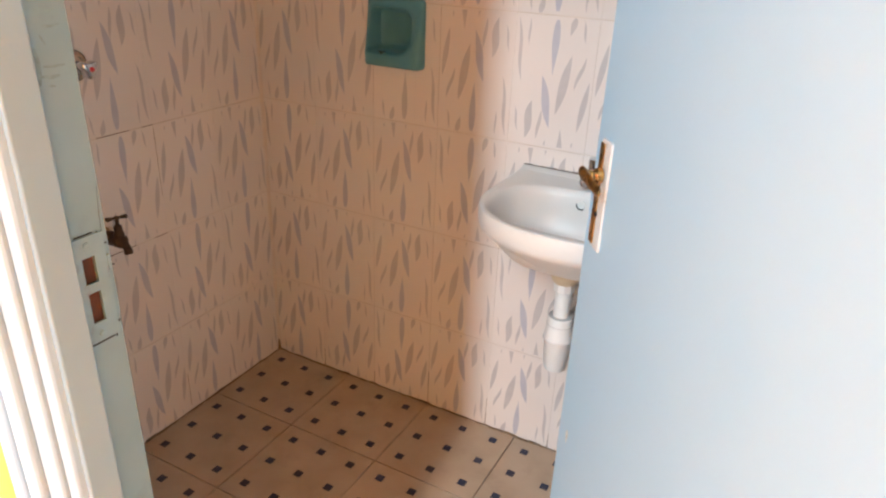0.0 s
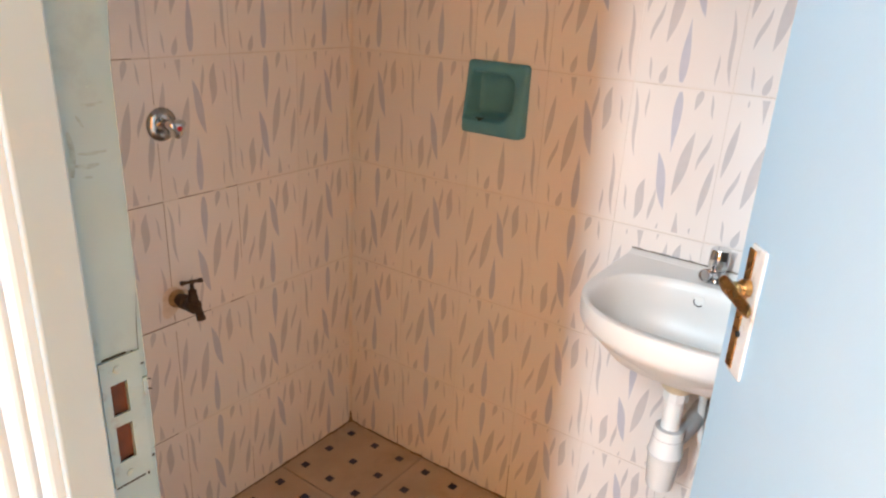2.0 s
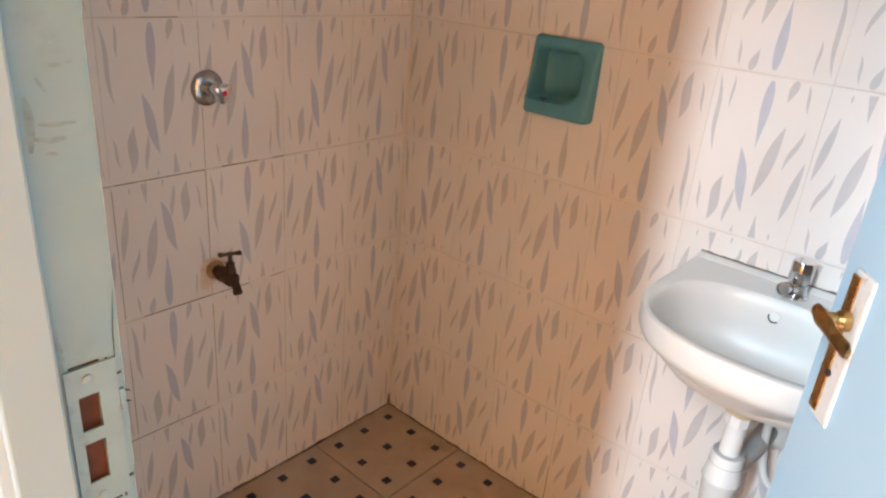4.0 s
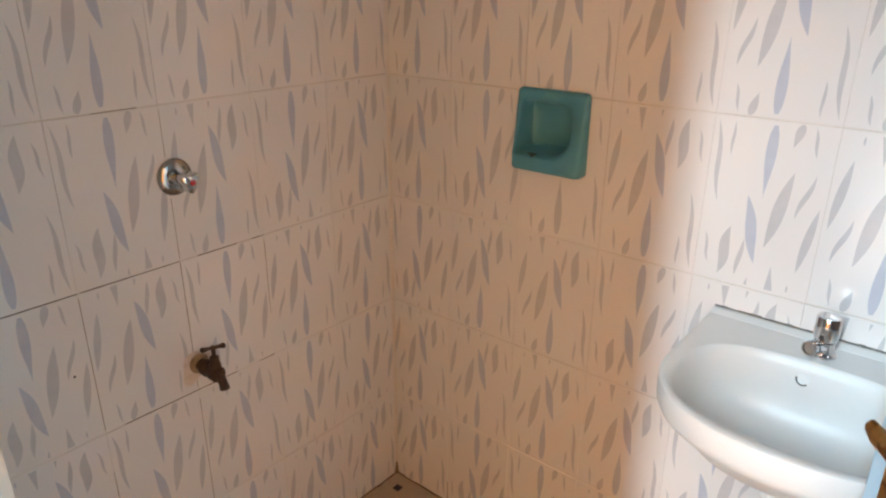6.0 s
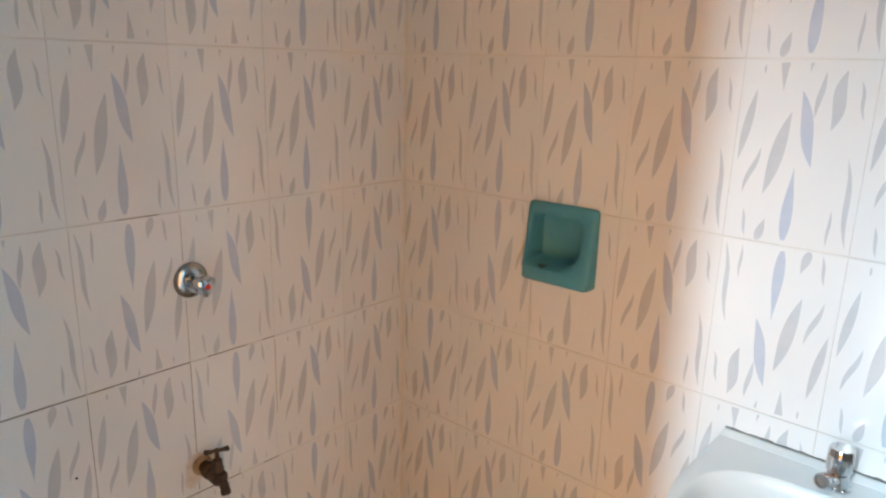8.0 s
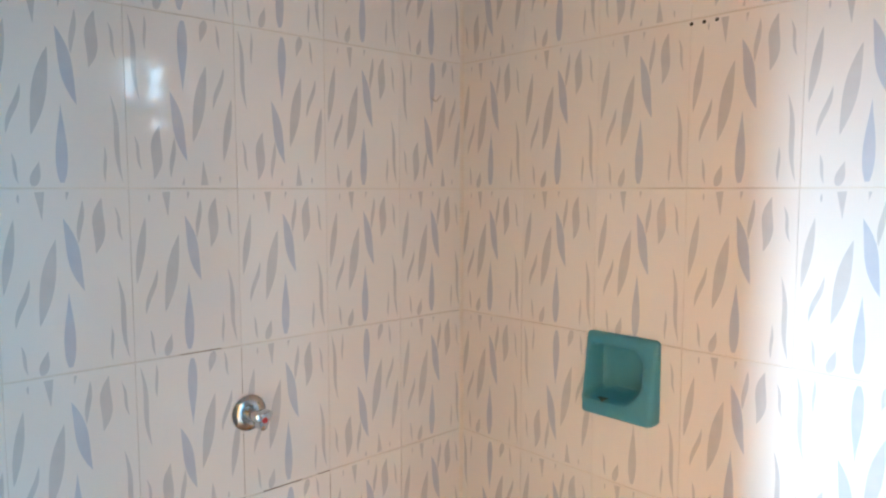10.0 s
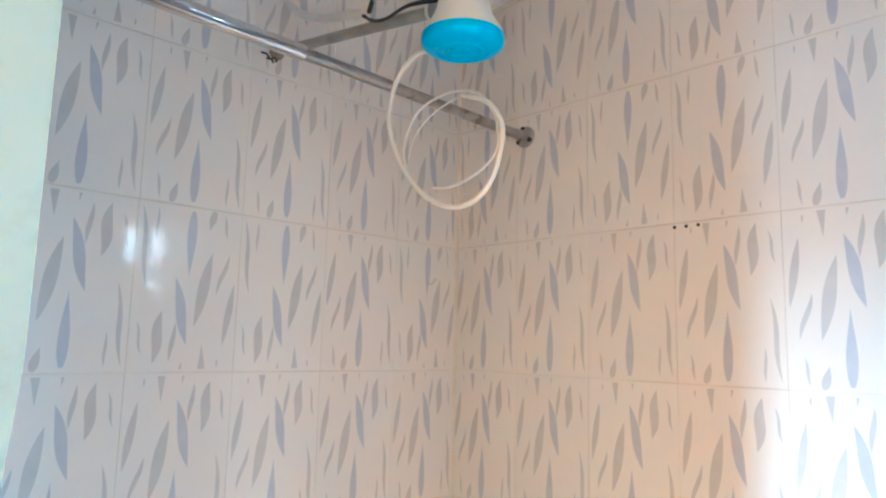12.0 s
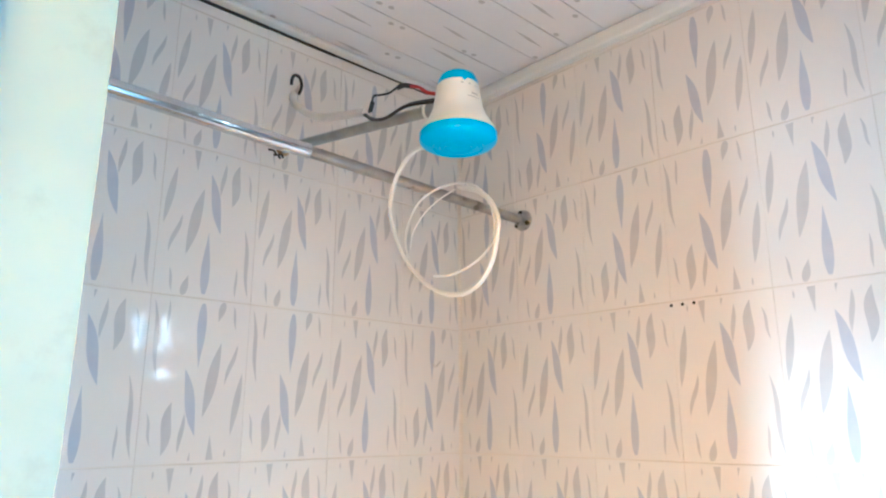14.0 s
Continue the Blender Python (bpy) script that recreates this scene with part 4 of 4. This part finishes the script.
# grime in the joint between walls and floor
dirt = random.Random(23)
for side in ("west", "north"):
    bm = bmesh.new()
    a, b = (SOUTH, -0.005) if side == "west" else (0.0003, EAST)
    while a < b - 0.001:
        c = min(a + 0.012 + 0.03 * dirt.random(), b)
        out, up = 0.0028 + 0.0035 * dirt.random() ** 3, 0.003 + 0.005 * dirt.random() ** 2
        if side == "west":
            box(bm, 0.0003, out, a, c, 0.0006, up)
        else:
            box(bm, a, c, -out, -0.0003, 0.0006, up)
        a = c
    structure("baseboard", bm, M_FGROUT, "dark grimy joint between wall tiles and floor")

# ---- tiles, last ----
TW, TH, GAP = 0.2, 0.3, 0.0004
GAPZ = 0.0011
ROWS = (0, 0.294, 0.592, 0.889, 1.197, 1.501, 1.808, 2.112, 2.412)   # heights of the joints
# printed leaves: top tip, bottom tip, width, bend, in hundredths of the tile's width and height from its top left corner
LEAVES = ((13, 16, 4, 55, 8, 0), (32, 2, 33, 17, 8, 9), (48, 16, 62, 56, 11, 2), (42, 27, 28, 73, 12, -1), (63, 6, 59, 30, 5, 1), (78, 5, 72, 36, 11, -3),
          (88, 10, 94, 30, 3, 2), (22, 47, 11, 73, 5, 2), (50, 56, 49, 97, 10, 8), (88, 49, 96, 97, 5, 3), (82, 77, 82, 97, 3, 1), (14, 82, 18, 98, 3, 1), (33, 86, 28, 99, 8, 8),
          (17, 3, 17, 8, 2, 0), (52, 2, 51, 7, 3, 9))


def leaf_points(x0, y0, x1, y1, width, bend):
    """Outline of a printed leaf; a bend of 8 or 9 stands for a leaf blunt at its bottom or its top."""
    a, b = Vector((x0, y0)) / 100, Vector((x1, y1)) / 100
    a, b = Vector((a.x * TW, (1 - a.y) * TH)), Vector((b.x * TW, (1 - b.y) * TH))
    d = b - a
    side = Vector((-d.y, d.x)).normalized()
    w = width / 100 * TW * 0.45
    left, right = [], []
    n = 9
    for i in range(n + 1):
        t = i / n
        if bend == 8:
            k = math.sin(math.pi * min(1, 0.86 * t) ** 1.25) if t < 1 else 0.35
        elif bend == 9:
            k = 1 - t
        else:
            k = math.sin(math.pi * t) ** 0.9
        mid = a + d * t + side * (0 if bend > 7 else bend / 200 * TW * math.sin(2 * math.pi * t))
        left.append(mid + side * w * k)
        right.append(mid - side * w * k)
    pts = left + right[::-1]
    out = []
    for p in pts:
        if not out or (p - out[-1]).length > 1e-4:
            out.append(p)
    if (out[0] - out[-1]).length < 1e-4:
        out.pop()
    return out


def tile_mesh(name, turned):
    bm = bmesh.new()
    lo, hi, hz, lz = GAP, TW - GAP, TH - GAPZ, GAPZ
    back = [bm.verts.new(p) for p in ((lo, 0.0034, lz), (hi, 0.0034, lz), (hi, 0.0034, hz), (lo, 0.0034, hz))]
    e, ex = 0.0008, 0.0004
    mid = [bm.verts.new(p) for p in ((lo, 0.0005, lz), (hi, 0.0005, lz), (hi, 0.0007, hz), (lo, 0.0007, hz))]
    front = [bm.verts.new(p) for p in ((lo + ex, 0, lz + e), (hi - ex, 0, lz + e), (hi - ex, 0, hz - e), (lo + ex, 0, hz - e))]
    for a, b in ((back, mid), (mid, front)):
        for i in range(4):
            bm.faces.new((a[i], a[(i + 1) % 4], b[(i + 1) % 4], b[i]))
    bm.faces.new(front)
    bmesh.ops.recalc_face_normals(bm, faces=bm.faces)
    for i, spec in enumerate(LEAVES):
        pts = leaf_points(*spec)
        if turned:
            pts = [Vector((TW - p.x, TH - p.y)) for p in pts]
        f = bm.faces.new([bm.verts.new((p.x, -0.00025, p.y)) for p in pts])
        f.normal_update()
        if f.normal.y > 0:
            f.normal_flip()
        f.material_index = 2 if i in (8, 2) else 1
    bmesh.ops.triangulate(bm, faces=[f for f in bm.faces if len(f.verts) > 4])
    me = bpy.data.meshes.new(name)
    bm.to_mesh(me)
    bm.free()
    for m in (M_TILE, M_LEAF, M_BLUE):
        me.materials.append(m)
    return me


UPRIGHT, TURNED = tile_mesh("tile_upright", False), tile_mesh("tile_turned", True)


def add_piece(name, me, parent, m):
    ob = new(name, me)
    ob.parent = parent
    ob.matrix_world = m
    return ob


TURNED_WEST = {(1, 3), (3, 3), (5, 3), (2, 2), (4, 2), (2, 5), (3, 5), (0, 5), (0, 1), (1, 1), (3, 1), (2, 0), (4, 0), (1, 7), (4, 7)}
TURNED_NORTH = {(3, 2), (4, 3), (6, 3), (2, 6), (3, 6), (1, 7), (3, 7), (0, 2), (1, 3), (0, 6), (2, 0), (5, 1), (1, 0), (4, 1)}
rnd = random.Random(11)


def jitter():
    return rnd.uniform(-0.12, 0.12), rnd.uniform(-0.10, 0.10)


for row in range(8):
    for col in range(6):
        w = min(TW, -SOUTH - col * TW)
        jx, jz = jitter()
        y = -(col * TW + w)
        m = Matrix.Translation((rnd.uniform(-0.0003, 0.0), y, ROWS[row])) @ Euler((radians(jx), 0, radians(90 + jz))).to_matrix().to_4x4() @ Matrix.Diagonal((w / TW, 1, (ROWS[row + 1] - ROWS[row]) / TH, 1))
        add_piece("tile", TURNED if (col, row) in TURNED_WEST else UPRIGHT, wall_west, m)
for row in range(8):
    for col in range(9):
        w = min(TW, EAST - col * TW)
        jx, jz = jitter()
        if (col, row) == (2, 3):
            continue
        m = Matrix.Translation((col * TW, rnd.uniform(0.0, 0.0003), ROWS[row])) @ Euler((radians(jx), 0, radians(jz))).to_matrix().to_4x4() @ Matrix.Diagonal((w / TW, 1, (ROWS[row + 1] - ROWS[row]) / TH, 1))
        add_piece("tile", TURNED if (col, row) in TURNED_NORTH else UPRIGHT, wall_north, m)
for col in range(6):
    w = min(TW, -SOUTH - col * TW)
    bm = bmesh.new()
    box(bm, -0.0034, 0.0, -(col * TW + w) + GAP, -col * TW - GAP, 2.412 + GAPZ, TOP)
    part("tile", bm, M_TILE, wall_west)
for col in range(9):
    w = min(TW, EAST - col * TW)
    bm = bmesh.new()
    box(bm, col * TW + GAP, col * TW + w - GAP, 0.0, 0.0034, 2.412 + GAPZ, TOP)
    part("tile", bm, M_TILE, wall_north)
# grouted corner between the tiled walls
bm = bmesh.new()
pr = [(0.0, 0.0), (0.0, -0.007), (0.0012, -0.0035), (0.0035, -0.0012), (0.007, 0.0)]
rings_mesh(bm, [[(x + 0.0002, y - 0.0002, z) for x, y in pr] for z in (0.001, TOP - 0.001)])
part("corner_grout", bm, M_CORNER, wall_north)
# brown dirt in the joints of the west wall
for z, y0, y1 in ((0.889, -1.12, -0.80), (0.889, -0.795, -0.60), (0.889, -0.56, -0.47), (0.889, -0.43, -0.40), (0.592, -0.76, -0.50), (0.592, -0.44, -0.40), (0.294, -0.9, -0.62), (1.197, -0.72, -0.64)):
    bm = bmesh.new()
    n = max(2, int((y1 - y0) / 0.02))
    for i in range(n):
        ya, yb = y0 + (y1 - y0) * i / n, y0 + (y1 - y0) * (i + 1) / n
        hh = 0.0006 + 0.0005 * rnd.random()
        box(bm, -0.0030, -0.0002, ya, yb, z - hh, z + hh)
    part("joint_dirt", bm, M_FGROUT if z < 1 else M_JOINT, wall_west, "brown dirt in the tile joint")
for y, z0, z1 in ((-0.6, 0.60, 0.885), (-0.6, 0.895, 1.02), (-0.6, 1.10, 1.19), (-0.6, 0.30, 0.57), (-0.6, 0.03, 0.28), (-0.8, 0.60, 0.88), (-0.8, 0.31, 0.50), (-0.4, 0.70, 0.88), (-0.4, 0.02, 0.13)):
    bm = bmesh.new()
    n = max(2, int((z1 - z0) / 0.02))
    for i in range(n):
        hh = 0.0005 + 0.0004 * rnd.random()
        box(bm, -0.0030, 0.0002, y - hh, y + hh, z0 + (z1 - z0) * i / n, z0 + (z1 - z0) * (i + 1) / n)
    part("joint_dirt", bm, M_JOINT, wall_west, "brown dirt in the tile joint")
for x, z1 in ((0.2, 0.07), (0.4, 0.05), (0.6, 0.12), (0.8, 0.10), (1.0, 0.05)):
    bm = bmesh.new()
    for i in range(5):
        hh = (0.0011 - 0.00015 * i) * (0.7 + 0.5 * rnd.random())
        box(bm, x - hh, x + hh, -0.0003, 0.0030, 0.004 + (z1 - 0.004) * i / 5, 0.004 + (z1 - 0.004) * (i + 1) / 5)
    part("joint_dirt", bm, M_FGROUT, wall_north, "brown dirt in the tile joint")
# dirt gathered in the floor corner
bm = bmesh.new()
rings_mesh(bm, [[(0.0006 + k * a, -0.0006 - k * b, z) for a, b in ((0, 0), (0, 1), (0.45, 0.45), (1, 0))] for k, z in ((0.011, 0.0008), (0.009, 0.008), (0.006, 0.02), (0.004, 0.045), (0.0028, 0.085), (0.0008, 0.13))])
part("corner_dirt", bm, M_FGROUT, wall_north, "brown dirt in the floor corner")
# the tile cut round the soap dish
for x0, x1, z0, z1 in ((0.5302, 0.5994, 0.890, 1.196), (0.4006, 0.530, 0.890, 1.0618), (0.4006, 0.530, 1.1882, 1.196)):
    bm = bmesh.new()
    box(bm, x0, x1, 0.0, 0.0034, z0, z1)
    part("tile", bm, M_TILE, wall_north)

# the print of the cut tile, where the dish leaves it bare
bm = bmesh.new()
for spec in LEAVES:
    pts = [(0.4 + p.x, -0.0003, ROWS[3] + p.y * (ROWS[4] - ROWS[3]) / TH) for p in leaf_points(*spec)]
    if all(z < DZB - 0.004 or x > DX1 + 0.004 for x, y, z in pts):
        bm.faces.new([bm.verts.new(p) for p in pts])
part("tile_print", bm, M_LEAF, wall_north)

FT = 0.3


def floor_tile_mesh():
    bm = bmesh.new()
    g, e, h = 0.0018, 0.0015, 0.0062
    lo, hi = g, FT - g
    low = [bm.verts.new(p) for p in ((lo, lo, -h), (hi, lo, -h), (hi, hi, -h), (lo, hi, -h))]
    mid = [bm.verts.new(p) for p in ((lo, lo, -0.001), (hi, lo, -0.001), (hi, hi, -0.001), (lo, hi, -0.001))]
    top = [bm.verts.new(p) for p in ((lo + e, lo + e, 0), (hi - e, lo + e, 0), (hi - e, hi - e, 0), (lo + e, hi - e, 0))]
    for a, b in ((low, mid), (mid, top)):
        for i in range(4):
            bm.faces.new((a[i], a[(i + 1) % 4], b[(i + 1) % 4], b[i]))
    bm.faces.new(top)
    s = 0.0112
    for i in range(3):
        for j in range(3):
            x, y = 0.05 + 0.1 * i, 0.05 + 0.1 * j
            f = bm.faces.new([bm.verts.new((x + dx * s, y + dy * s, 0.0003)) for dx, dy in ((-1, -1), (1, -1), (1, 1), (-1, 1))])
            f.material_index = 1
    me = bpy.data.meshes.new("floor_tile")
    bm.to_mesh(me)
    bm.free()
    me.materials.append(M_FLOOR)
    me.materials.append(M_DOT)
    return me


FLOOR_TILE = floor_tile_mesh()
for i in range(6):
    for j in range(4):
        w, d = min(FT, EAST - i * FT), min(FT, -SOUTH - j * FT)
        m = Matrix.Translation((i * FT, -(j * FT + d), rnd.uniform(-0.0003, 0.0))) @ Matrix.Diagonal((w / FT, d / FT, 1, 1))
        add_piece("floor_tile", FLOOR_TILE, floor, m)
